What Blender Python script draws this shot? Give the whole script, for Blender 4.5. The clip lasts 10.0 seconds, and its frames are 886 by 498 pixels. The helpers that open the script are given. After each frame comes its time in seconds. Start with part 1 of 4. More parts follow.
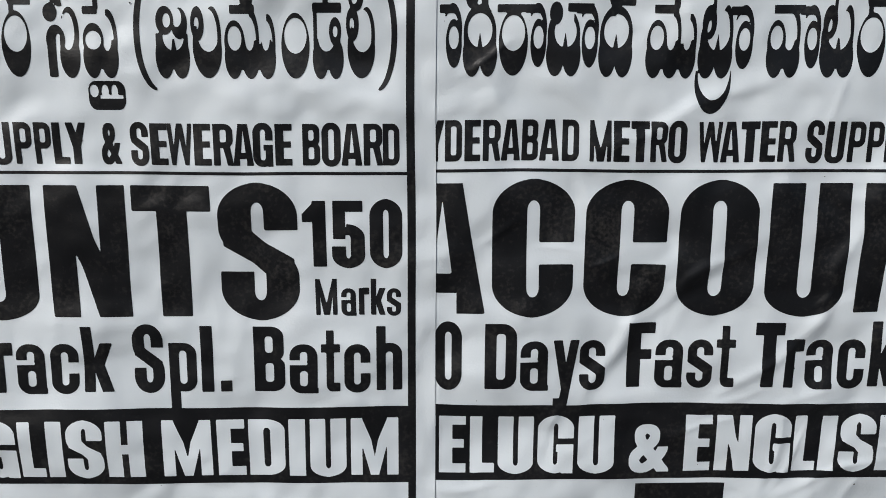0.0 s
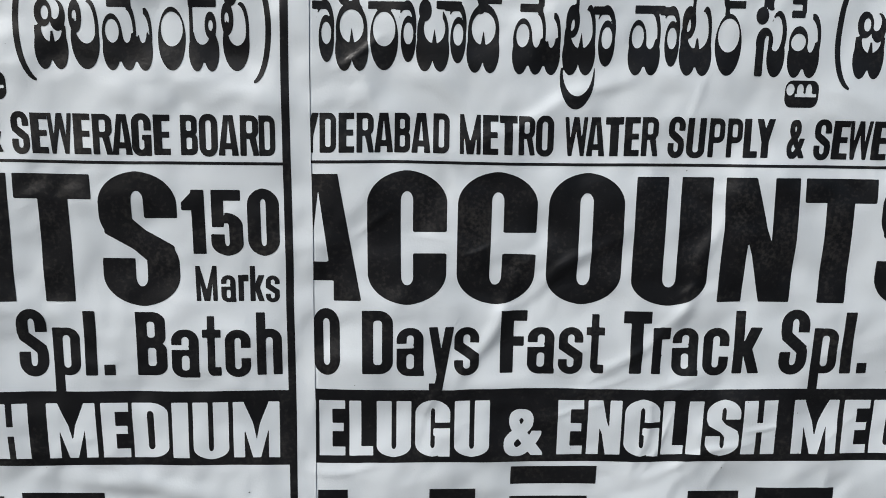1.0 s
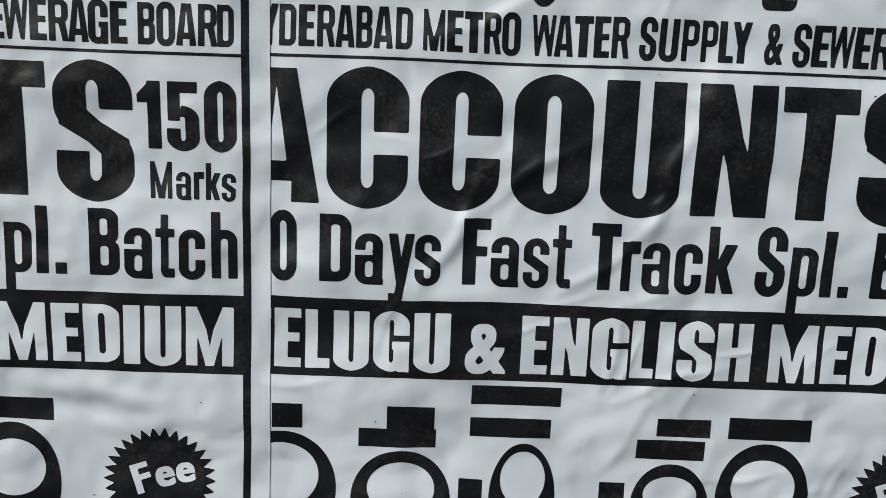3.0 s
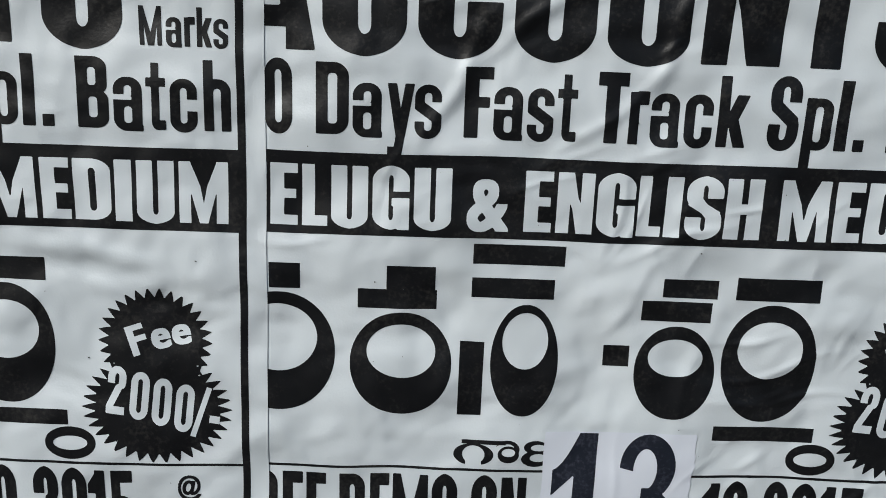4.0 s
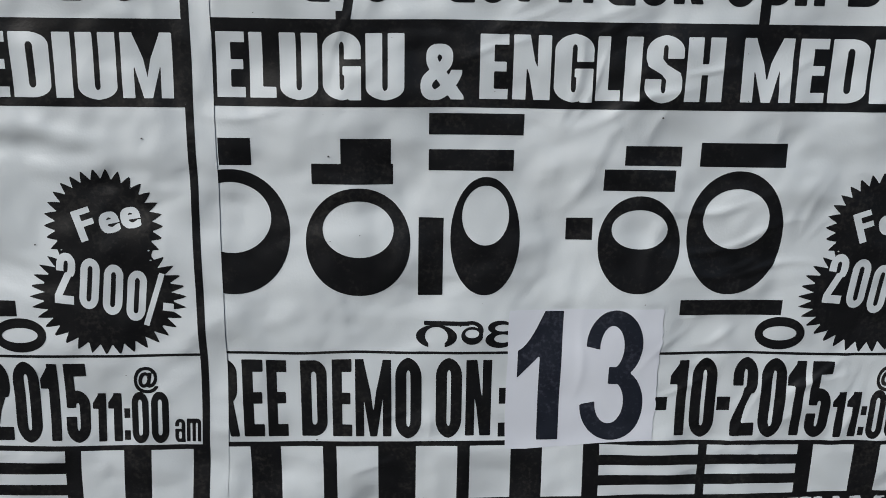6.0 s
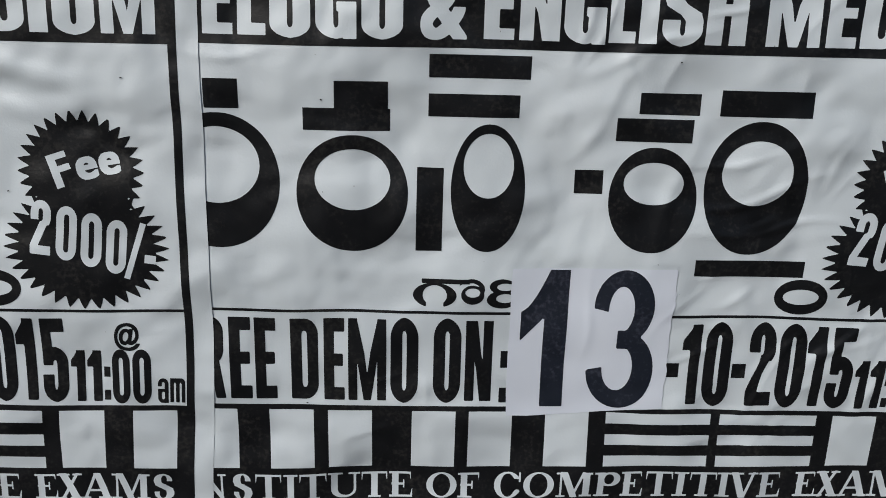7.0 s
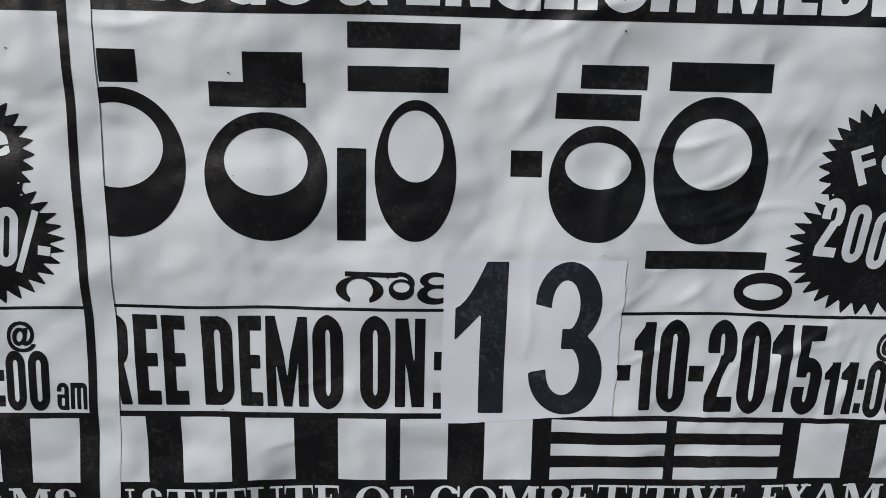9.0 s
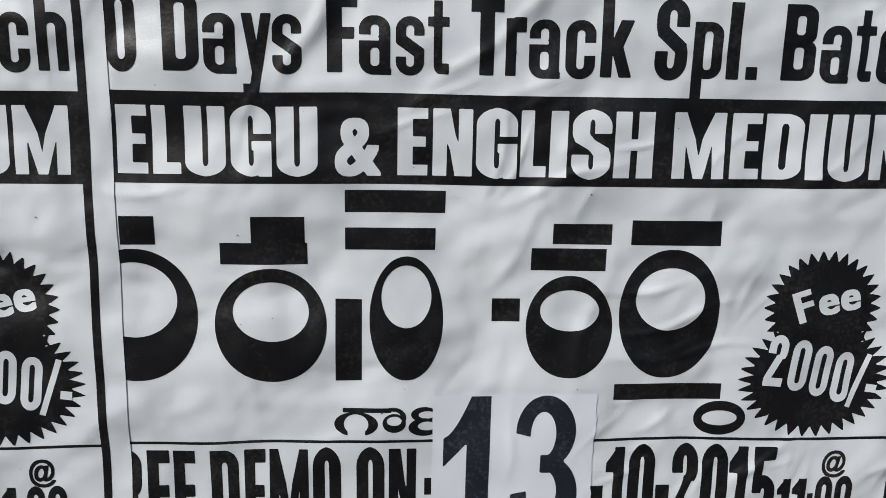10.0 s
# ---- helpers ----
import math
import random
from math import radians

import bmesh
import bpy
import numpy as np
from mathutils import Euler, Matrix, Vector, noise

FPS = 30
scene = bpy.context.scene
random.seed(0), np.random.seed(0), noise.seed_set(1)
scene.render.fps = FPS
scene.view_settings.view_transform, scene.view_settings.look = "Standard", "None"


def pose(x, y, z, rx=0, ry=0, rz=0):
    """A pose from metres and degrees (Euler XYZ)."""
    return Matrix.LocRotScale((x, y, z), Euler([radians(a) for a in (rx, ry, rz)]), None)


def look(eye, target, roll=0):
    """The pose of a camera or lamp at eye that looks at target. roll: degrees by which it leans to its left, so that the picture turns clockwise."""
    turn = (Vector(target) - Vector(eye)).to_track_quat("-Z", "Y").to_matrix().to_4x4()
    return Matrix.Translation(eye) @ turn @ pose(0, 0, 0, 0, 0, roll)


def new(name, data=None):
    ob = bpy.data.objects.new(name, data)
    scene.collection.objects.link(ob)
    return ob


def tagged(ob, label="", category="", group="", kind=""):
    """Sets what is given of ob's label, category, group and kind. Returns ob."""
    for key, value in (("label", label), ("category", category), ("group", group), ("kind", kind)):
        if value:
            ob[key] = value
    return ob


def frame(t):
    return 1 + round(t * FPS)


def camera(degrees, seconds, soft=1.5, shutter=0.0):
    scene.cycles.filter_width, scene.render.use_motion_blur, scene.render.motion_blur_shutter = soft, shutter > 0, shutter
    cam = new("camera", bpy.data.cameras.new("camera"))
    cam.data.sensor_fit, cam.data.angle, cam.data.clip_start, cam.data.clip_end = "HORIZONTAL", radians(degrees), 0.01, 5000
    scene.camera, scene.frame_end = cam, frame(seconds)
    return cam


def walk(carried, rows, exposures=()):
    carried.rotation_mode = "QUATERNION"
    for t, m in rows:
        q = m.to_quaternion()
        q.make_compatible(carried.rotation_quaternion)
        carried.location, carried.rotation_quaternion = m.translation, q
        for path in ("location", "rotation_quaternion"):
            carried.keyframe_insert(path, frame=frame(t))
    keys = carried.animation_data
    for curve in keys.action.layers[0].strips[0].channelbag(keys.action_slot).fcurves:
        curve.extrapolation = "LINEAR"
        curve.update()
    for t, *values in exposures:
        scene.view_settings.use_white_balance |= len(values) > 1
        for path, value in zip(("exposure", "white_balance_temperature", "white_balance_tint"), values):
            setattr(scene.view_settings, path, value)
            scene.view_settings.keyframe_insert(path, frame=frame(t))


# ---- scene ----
cam = camera(53.5, 10.0, 0.7)
# the camera's own drift: seconds, stops, kelvin, tint
EXPOSURES = [(0, 0.09, 6400, 10), (0.5, 0.09, 6400, 10), (1, 0.13, 6400, 10), (1.5, 0.02, 6400, 10), (2, 0.02, 6400, 10), (3.5, -0.01, 6350, 7), (4, -0.01, 6350, 7), (4.5, -0.06, 6350, 7), (5, -0.06, 6350, 7),
             (5.5, -0.13, 6390, 9), (7, -0.21, 6390, 9), (7.5, 0.08, 6520, 12), (8, 0.36, 6520, 12), (8.5, 0.01, 6520, 12), (9, -0.11, 6520, 12), (9.5, 0.05, 6520, 12), (10, 0.08, 6520, 12)]
PATH = [
    (0, (0.012, -0.803, 1.709), (0.058, 1.148, 1.271), 0.3),
    (0.5, (0.08, -0.822, 1.691), (0.114, 1.139, 1.302), 0.7),
    (1, (0.112, -0.836, 1.704), (0.201, 1.115, 1.271), 1.0),
    (1.5, (0.144, -0.84, 1.696), (0.248, 1.122, 1.323), 2.1),
    (1.8, (0.136, -0.845, 1.684), (0.309, 1.118, 1.342), 3.1),
    (2, (0.154, -0.846, 1.697), (0.309, 1.108, 1.3), 2.4),
    (2.2, (0.165, -0.846, 1.683), (0.27, 1.117, 1.317), 1.7),
    (3.3, (0.179, -0.824, 1.554), (0.201, 1.137, 1.158), 2.1),
    (3.5, (0.181, -0.82, 1.536), (0.197, 1.132, 1.102), 1.9),
    (4, (0.18, -0.826, 1.492), (0.213, 1.112, 1.002), 2.2),
    (4.5, (0.19, -0.834, 1.47), (0.212, 1.101, 0.965), 2.0),
    (5, (0.193, -0.831, 1.46), (0.241, 1.096, 0.926), 0.8),
    (5.5, (0.203, -0.836, 1.412), (0.265, 1.09, 0.88), 1.4),
    (5.7, (0.207, -0.834, 1.4), (0.274, 1.095, 0.877), 0.7),
    (6.8, (0.219, -0.799, 1.351), (0.263, 1.126, 0.811), 1.5),
    (7, (0.221, -0.783, 1.35), (0.267, 1.131, 0.77), 1.5),
    (7.5, (0.234, -0.751, 1.325), (0.284, 1.162, 0.746), 1.0),
    (8, (0.253, -0.728, 1.3), (0.317, 1.165, 0.658), 2.0),
    (8.3, (0.278, -0.719, 1.278), (0.335, 1.164, 0.606), 2.3),
    (8.5, (0.288, -0.724, 1.266), (0.325, 1.171, 0.63), 2.1),
    (9, (0.286, -0.719, 1.307), (0.333, 1.206, 0.766), 1.4),
    (9.5, (0.272, -0.715, 1.338), (0.383, 1.191, 0.744), 2.3),
    (10, (0.266, -0.776, 1.412), (0.381, 1.171, 0.972), 1.1),
]
walk(cam, [(t, look(eye, target, roll)) for t, eye, target, roll in PATH], EXPOSURES)


# ---- world, sun ----
world = bpy.data.worlds.new("sky")
scene.world = world
world.use_nodes = True
wn = world.node_tree
sky = wn.nodes.new("ShaderNodeTexSky")
sky.sky_type = "NISHITA"
sky.sun_disc = False
sky.sun_elevation, sky.sun_rotation = radians(38), radians(221)
sky.air_density, sky.dust_density = 1.0, 3.0
wn.links.new(sky.outputs[0], wn.nodes["Background"].inputs[0])
wn.nodes["Background"].inputs[1].default_value = 0.062
sun_data = bpy.data.lights.new("sun", "SUN")
sun_data.energy, sun_data.angle, sun_data.color = 2.7, radians(10), (1.0, 0.98, 0.95)
sun = new("sun", sun_data)
sun.matrix_world = look((-4.9, -5.9, 7.5), (0.3, 0, 1.3))


# ---- materials ----
def relief(nt, strength, distance, fine=True):
    """Soft dents and small creases of pasted paper, in world space, as a bump."""
    geo = nt.nodes.new("ShaderNodeNewGeometry")
    broad = nt.nodes.new("ShaderNodeTexNoise")
    broad.inputs["Scale"].default_value, broad.inputs["Detail"].default_value = 11.0, 2.2
    broad.inputs["Distortion"].default_value = 0.2
    nt.links.new(geo.outputs["Position"], broad.inputs["Vector"])
    ridge = nt.nodes.new("ShaderNodeTexNoise")
    ridge.noise_type = "RIDGED_MULTIFRACTAL"
    ridge.inputs["Scale"].default_value, ridge.inputs["Detail"].default_value = 9.0, 2.0
    nt.links.new(geo.outputs["Position"], ridge.inputs["Vector"])
    grain = nt.nodes.new("ShaderNodeTexNoise")
    grain.inputs["Scale"].default_value, grain.inputs["Detail"].default_value = 420.0, 2.0
    nt.links.new(geo.outputs["Position"], grain.inputs["Vector"])
    a = nt.nodes.new("ShaderNodeMath"); a.operation = "MULTIPLY_ADD"
    a.inputs[1].default_value = 0.012
    nt.links.new(ridge.outputs[0], a.inputs[0]); nt.links.new(broad.outputs[0], a.inputs[2])
    b = nt.nodes.new("ShaderNodeMath"); b.operation = "MULTIPLY_ADD"
    b.inputs[1].default_value = 0.010 if fine else 0.0
    nt.links.new(grain.outputs[0], b.inputs[0]); nt.links.new(a.outputs[0], b.inputs[2])
    bump = nt.nodes.new("ShaderNodeBump")
    bump.inputs["Strength"].default_value, bump.inputs["Distance"].default_value = strength, distance
    nt.links.new(b.outputs[0], bump.inputs["Height"])
    return geo, bump


def surface(name, dark, light, scale, rough, spec=0.5, bump=(1.0, 0.020), speck=0.0, speck_colour=(0.5, 0.5, 0.5)):
    """Colour that drifts between two tones, with worn specks and uneven gloss."""
    mat = bpy.data.materials.new(name)
    mat.use_nodes = True
    nt = mat.node_tree
    bsdf = nt.nodes["Principled BSDF"]
    geo, bmp = relief(nt, *bump)
    n = nt.nodes.new("ShaderNodeTexNoise")
    n.inputs["Scale"].default_value, n.inputs["Detail"].default_value = scale, 6.0
    nt.links.new(geo.outputs["Position"], n.inputs["Vector"])
    ramp = nt.nodes.new("ShaderNodeValToRGB")
    ramp.color_ramp.elements[0].position, ramp.color_ramp.elements[1].position = 0.3, 0.7
    ramp.color_ramp.elements[0].color = (*dark, 1)
    ramp.color_ramp.elements[1].color = (*light, 1)
    nt.links.new(n.outputs[0], ramp.inputs[0])
    colour = ramp.outputs[0]
    if speck:
        s = nt.nodes.new("ShaderNodeTexNoise")
        s.inputs["Scale"].default_value, s.inputs["Detail"].default_value = 260.0, 4.0
        nt.links.new(geo.outputs["Position"], s.inputs["Vector"])
        patch = nt.nodes.new("ShaderNodeTexNoise")
        patch.inputs["Scale"].default_value, patch.inputs["Detail"].default_value = 12.0, 5.0
        patch.inputs["Roughness"].default_value = 0.65
        nt.links.new(geo.outputs["Position"], patch.inputs["Vector"])
        add = nt.nodes.new("ShaderNodeMath"); add.operation = "MULTIPLY"
        nt.links.new(s.outputs[0], add.inputs[0]); nt.links.new(patch.outputs[0], add.inputs[1])
        cut = nt.nodes.new("ShaderNodeMapRange")
        cut.inputs["From Min"].default_value, cut.inputs["From Max"].default_value = 0.26, 0.46
        cut.inputs["To Max"].default_value = speck
        nt.links.new(add.outputs[0], cut.inputs["Value"])
        mix = nt.nodes.new("ShaderNodeMix"); mix.data_type = "RGBA"
        mix.inputs["B"].default_value = (*speck_colour, 1)
        nt.links.new(cut.outputs[0], mix.inputs["Factor"]); nt.links.new(colour, mix.inputs["A"])
        colour = mix.outputs["Result"]
    nt.links.new(colour, bsdf.inputs["Base Color"])
    gloss = nt.nodes.new("ShaderNodeMapRange")
    gloss.inputs["To Min"].default_value, gloss.inputs["To Max"].default_value = rough - 0.06, rough + 0.08
    nt.links.new(n.outputs[0], gloss.inputs["Value"]); nt.links.new(gloss.outputs[0], bsdf.inputs["Roughness"])
    bsdf.inputs["Specular IOR Level"].default_value = spec
    nt.links.new(bmp.outputs[0], bsdf.inputs["Normal"])
    return mat


PAPER = surface("poster_paper", (0.60, 0.655, 0.69), (0.67, 0.725, 0.76), 7.0, 0.50, 0.8)
INK = surface("black_ink", (0.0045, 0.005, 0.006), (0.009, 0.0095, 0.011), 30.0, 0.34, 0.36, speck=0.50, speck_colour=(0.060, 0.057, 0.053))
BOND = surface("bond_paper", (0.645, 0.685, 0.765), (0.69, 0.73, 0.805), 12.0, 0.62, 0.3, (0.35, 0.003))
TONER = surface("navy_toner", (0.007, 0.010, 0.018), (0.013, 0.017, 0.028), 40.0, 0.5, 0.4, (0.35, 0.003), 0.35, (0.14, 0.14, 0.19))
PINK = surface("pink_paper", (0.80, 0.05, 0.44), (0.88, 0.08, 0.52), 9.0, 0.5, 0.4)
NAVY = surface("navy_print", (0.012, 0.012, 0.022), (0.02, 0.02, 0.035), 20.0, 0.45)
PLASTER = surface("plaster", (0.34, 0.32, 0.28), (0.48, 0.45, 0.40), 5.0, 0.85, 0.2, (0.6, 0.01))
PAVING = surface("asphalt", (0.040, 0.040, 0.042), (0.075, 0.073, 0.070), 3.0, 0.9, 0.2, (0.8, 0.02))


# ---- relief of the pasted paper ----
rng = np.random.RandomState(7)
LATTICE = rng.rand(64, 64)


def drift(x, z):
    """Smooth value noise, about -1 to 1, one cell per unit."""
    i, j = np.floor(x).astype(int), np.floor(z).astype(int)
    fx, fz = x - i, z - j
    fx, fz = fx * fx * (3 - 2 * fx), fz * fz * (3 - 2 * fz)
    p = LATTICE
    a, b = p[i % 64, j % 64], p[(i + 1) % 64, j % 64]
    c, d = p[i % 64, (j + 1) % 64], p[(i + 1) % 64, (j + 1) % 64]
    return 2 * ((a + (b - a) * fx) * (1 - fz) + (c + (d - c) * fx) * fz) - 1


# one crease a row: middle x, z, direction in degrees, half length, half width, height in mm
CREASES = [
    (0.20, 1.44, 62, 0.08, 0.008, 1.6), (0.27, 1.50, 35, 0.07, 0.007, 1.2), (0.40, 1.49, 70, 0.09, 0.008, 1.2),
    (0.35, 1.42, 40, 0.06, 0.006, 1.0), (0.25, 1.655, 25, 0.08, 0.008, 1.3), (0.36, 1.33, 78, 0.04, 0.005, 0.9),
    (0.42, 1.30, 20, 0.05, 0.005, 0.8), (0.53, 1.17, 18, 0.05, 0.004, 0.9), (0.50, 1.20, 12, 0.04, 0.004, 0.7),
    (0.45, 1.17, 75, 0.06, 0.008, 1.0), (0.62, 1.02, 50, 0.05, 0.005, 1.0), (0.66, 0.98, 70, 0.05, 0.005, 0.8),
    (0.55, 1.14, 8, 0.06, 0.004, 0.8), (-0.1, 1.24, 4, 0.09, 0.014, 2.0), (-0.14, 1.27, 174, 0.10, 0.012, 1.6),
    (0.38, 1.24, 55, 0.05, 0.007, 1.0),
]


folds = random.Random(11)
SMALL_CREASES = [(folds.uniform(0.04, 0.78), folds.uniform(0.78, 1.74), folds.choice((10, 22, 35, 62, 75, 100)) + folds.uniform(-9, 9), folds.uniform(0.014, 0.045),
                  folds.uniform(0.0028, 0.005), folds.uniform(0.25, 0.6)) for _ in range(60)]
SMALL_CREASES += [(folds.uniform(0.46, 0.77), folds.uniform(0.88, 1.12), folds.uniform(15, 75), folds.uniform(0.015, 0.04), folds.uniform(0.003, 0.005), folds.uniform(0.3, 0.7)) for _ in range(22)]


def height(x, z):
    """How far the paper stands off the wall, in metres."""
    h = 2.6 + 0.8 * drift(x * 5 + 3, z * 6.5 + 1) + 1.9 * drift(x * 11 + 9, z * 15) + 1.3 * drift(x * 20 + 4, z * 26) + 0.4 * drift(x * 40, z * 46 + 5)
    h = h + 3.4 * drift(x * 2.2, z * 14 + 20) * np.clip((0.15 - x) * 6, 0.2, 1)
    for cx, cz, turn, length, width, mm in CREASES + SMALL_CREASES:
        c, s = math.cos(radians(turn)), math.sin(radians(turn))
        along, off = (x - cx) * c + (z - cz) * s, (z - cz) * c - (x - cx) * s
        off = off + 0.004 * np.sin(along * 55 + cx * 40)
        h = h + 1.7 * mm * np.exp(-(off / width) ** 2 - (along / length) ** 2)
    return 0.00125 * h


# ---- flat shapes as fine sheets ----
def sheet_from(inside, w, h, cell, margin=0.0):
    """Vertices and faces of the flat shape given by inside(x, z) in a box w by h, cut along its outline."""
    x0, z0 = -margin - 1.37 * cell, -margin - 1.37 * cell
    nx, nz = int((w + 2 * margin) / cell) + 5, int((h + 2 * margin) / cell) + 5
    gx, gz = np.meshgrid(x0 + np.arange(nx) * cell, z0 + np.arange(nz) * cell, indexing="ij")
    pos = inside(gx, gz)
    pos[[0, -1], :] = pos[:, [0, -1]] = False
    share = {}
    for di, dj in ((1, 0), (0, 1)):
        a, b = pos[:nx - di, :nz - dj], pos[di:, dj:]
        ii, jj = np.nonzero(a != b)
        px, pz, start = gx[ii, jj], gz[ii, jj], a[ii, jj]
        lo, hi = np.zeros(len(ii)), np.ones(len(ii))
        for _ in range(9):
            mid = (lo + hi) / 2
            same = inside(px + di * mid * cell, pz + dj * mid * cell) == start
            lo, hi = np.where(same, mid, lo), np.where(same, hi, mid)
        for i, j, t in zip(ii.tolist(), jj.tolist(), ((lo + hi) / 2).tolist()):
            share[(i, j, i + di, j + dj)] = min(max(t, 0.02), 0.98)
    verts, index, faces = [], {}, []

    def corner(i, j):
        key = (i, j)
        if key not in index:
            index[key] = len(verts)
            verts.append((x0 + i * cell, z0 + j * cell))
        return index[key]

    def cut(i, j, k, l):
        key = (i, j, k, l) if (i, j) < (k, l) else (k, l, i, j)
        if key not in index:
            i, j, k, l = key
            t = share[key]
            index[key] = len(verts)
            verts.append((x0 + (i + t * (k - i)) * cell, z0 + (j + t * (l - j)) * cell))
        return index[key]

    some = pos[:-1, :-1] | pos[1:, :-1] | pos[:-1, 1:] | pos[1:, 1:]
    for i, j in zip(*(q.tolist() for q in np.nonzero(some))):
        ring = ((i, j), (i + 1, j), (i + 1, j + 1), (i, j + 1))
        face = []
        for n in range(4):
            p, q = ring[n], ring[(n + 1) % 4]
            if pos[p]:
                face.append(corner(*p))
            if pos[p] != pos[q]:
                face.append(cut(*p, *q))
        if len(face) > 2:
            faces.append(face)
    return np.array(verts), faces


def ellipse(x, z, cx, cz, rx, rz):
    return ((x - cx) / rx) ** 2 + ((z - cz) / rz) ** 2 < 1


def box(x, z, x0, z0, x1, z1):
    return (x >= x0) & (x <= x1) & (z >= z0) & (z <= z1)


def rounded(x, z, x0, z0, x1, z1, rx, rz):
    px = np.maximum(np.abs(x - (x0 + x1) / 2) - ((x1 - x0) / 2 - rx), 0) / rx
    pz = np.maximum(np.abs(z - (z0 + z1) / 2) - ((z1 - z0) / 2 - rz), 0) / rz
    return px * px + pz * pz < 1


def heavy(ch):
    """The heavy narrow poster capitals and figures, in a unit box."""
    def ring(a, b, z0=0.0, z1=1.0, inner=0.15, stem=0.39, rz=0.24):
        return rounded(a, b, 0, z0, 1, z1, 0.49, rz) & ~rounded(a, b, stem, z0 + inner, 1 - stem, z1 - inner, 0.5 - stem - 0.005, 0.07)

    def shape(a, b):
        if ch in "O0":
            return ring(a, b, stem=0.375)
        if ch == "C":
            return ring(a, b) & ~((a > 0.5) & (b > 0.39) & (b < 0.55))
        if ch == "G":
            return (ring(a, b) & ~((a > 0.5) & (b > 0.5) & (b < 0.6))) | box(a, b, 0.53, 0.37, 1, 0.5) | box(a, b, 0.72, 0, 1, 0.45)
        if ch == "U":
            return (rounded(a, b, 0, 0, 1, 1.6, 0.49, 0.2) & ~rounded(a, b, 0.375, 0.145, 0.625, 1.8, 0.12, 0.07)) & (b < 1)
        if ch == "D":
            return (box(a, b, 0, 0, 0.5, 1) | rounded(a, b, 0, 0, 1, 1, 0.45, 0.2)) & ~rounded(a, b, 0.36, 0.15, 0.65, 0.85, 0.1, 0.06)
        if ch == "R":
            bowl = (rounded(a, b, 0, 0.42, 0.98, 1, 0.45, 0.19) | box(a, b, 0, 0.42, 0.5, 1)) & ~rounded(a, b, 0.36, 0.56, 0.63, 0.86, 0.08, 0.06)
            leg = (np.abs(a - 0.84 + 0.42 * b) < 0.17) & (b < 0.5)
            return bowl | box(a, b, 0, 0, 0.36, 1) | leg
        if ch == "A":
            m = np.abs(a - 0.5)
            return (m < 0.23 + 0.27 * (1 - b)) & ~((b < 0.16) & (m < 0.17)) & ~((b > 0.31) & (m < 0.10 * (0.88 - b) / 0.5))
        if ch == "N":
            return box(a, b, 0, 0, 0.31, 1) | box(a, b, 0.69, 0, 1, 1) | ((a > 0.62 * (1 - b)) & (a < 0.38 + 0.62 * (1 - b)))
        if ch == "T":
            return box(a, b, 0, 0.81, 1, 1) | box(a, b, 0.28, 0, 0.72, 1)
        if ch == "E":
            return box(a, b, 0, 0, 0.5, 1) | box(a, b, 0, 0, 1, 0.16) | box(a, b, 0, 0.84, 1, 1) | box(a, b, 0, 0.43, 0.94, 0.58)
        if ch == "F":
            return box(a, b, 0, 0, 0.5, 1) | box(a, b, 0, 0.83, 1, 1) | box(a, b, 0, 0.43, 0.9, 0.58)
        if ch == "L":
            return box(a, b, 0, 0, 0.5, 1) | box(a, b, 0, 0, 1, 0.17)
        if ch == "I":
            return box(a, b, 0, 0, 1, 1)
        if ch == "H":
            return box(a, b, 0, 0, 0.36, 1) | box(a, b, 0.64, 0, 1, 1) | box(a, b, 0, 0.42, 1, 0.59)
        if ch == "M":
            m = np.abs(a - 0.5)
            return (m > 0.29) | ((m < 0.14 + 0.29 * b) & (m > 0.44 * b - 0.14))
        if ch == "S":
            up = ring(a, b, 0.44, 1.0, inner=0.14) & ~((a > 0.5) & (b < 0.66))
            low = ring(a, b, 0.0, 0.56) & ~((a < 0.5) & (b > 0.36))
            slope = b - 0.5 + 0.36 * (a - 0.5)
            mid = np.abs(slope) < 0.115
            return (up & (slope > -0.115)) | (low & (slope < 0.115)) | (mid & (a > 0.05) & (a < 0.95) & rounded(a, b, 0, 0, 1, 1, 0.49, 0.24))
        if ch == "5":
            low = ring(a, b, 0.0, 0.66, rz=0.2) & ~((a < 0.42) & (b > 0.33))
            return low | box(a, b, 0.04, 0.84, 0.95, 1) | (box(a, b, 0.04, 0.44, 0.38, 0.95)) | box(a, b, 0.3, 0.5, 0.6, 0.62)
        if ch == "2":
            up = ring(a, b, 0.46, 1.0) & ~((a < 0.5) & (b < 0.64)) & (b > 0.55)
            return up | box(a, b, 0, 0, 1, 0.17) | ((b <= 0.62) & (b > 0.1) & (np.abs(a - 0.2 - (b - 0.17) * 1.05) < 0.2))
        if ch == "1":
            return box(a, b, 0.4, 0, 1, 1) | ((a < 0.5) & (b > 0.68) & (b < 0.80 + 0.4 * a))
        if ch == "B":
            body = box(a, b, 0, 0, 0.5, 1) | rounded(a, b, 0, 0.46, 0.97, 1, 0.42, 0.15) | rounded(a, b, 0, 0, 1, 0.55, 0.42, 0.15)
            return body & ~rounded(a, b, 0.36, 0.60, 0.62, 0.85, 0.1, 0.05) & ~rounded(a, b, 0.36, 0.15, 0.64, 0.44, 0.1, 0.05)
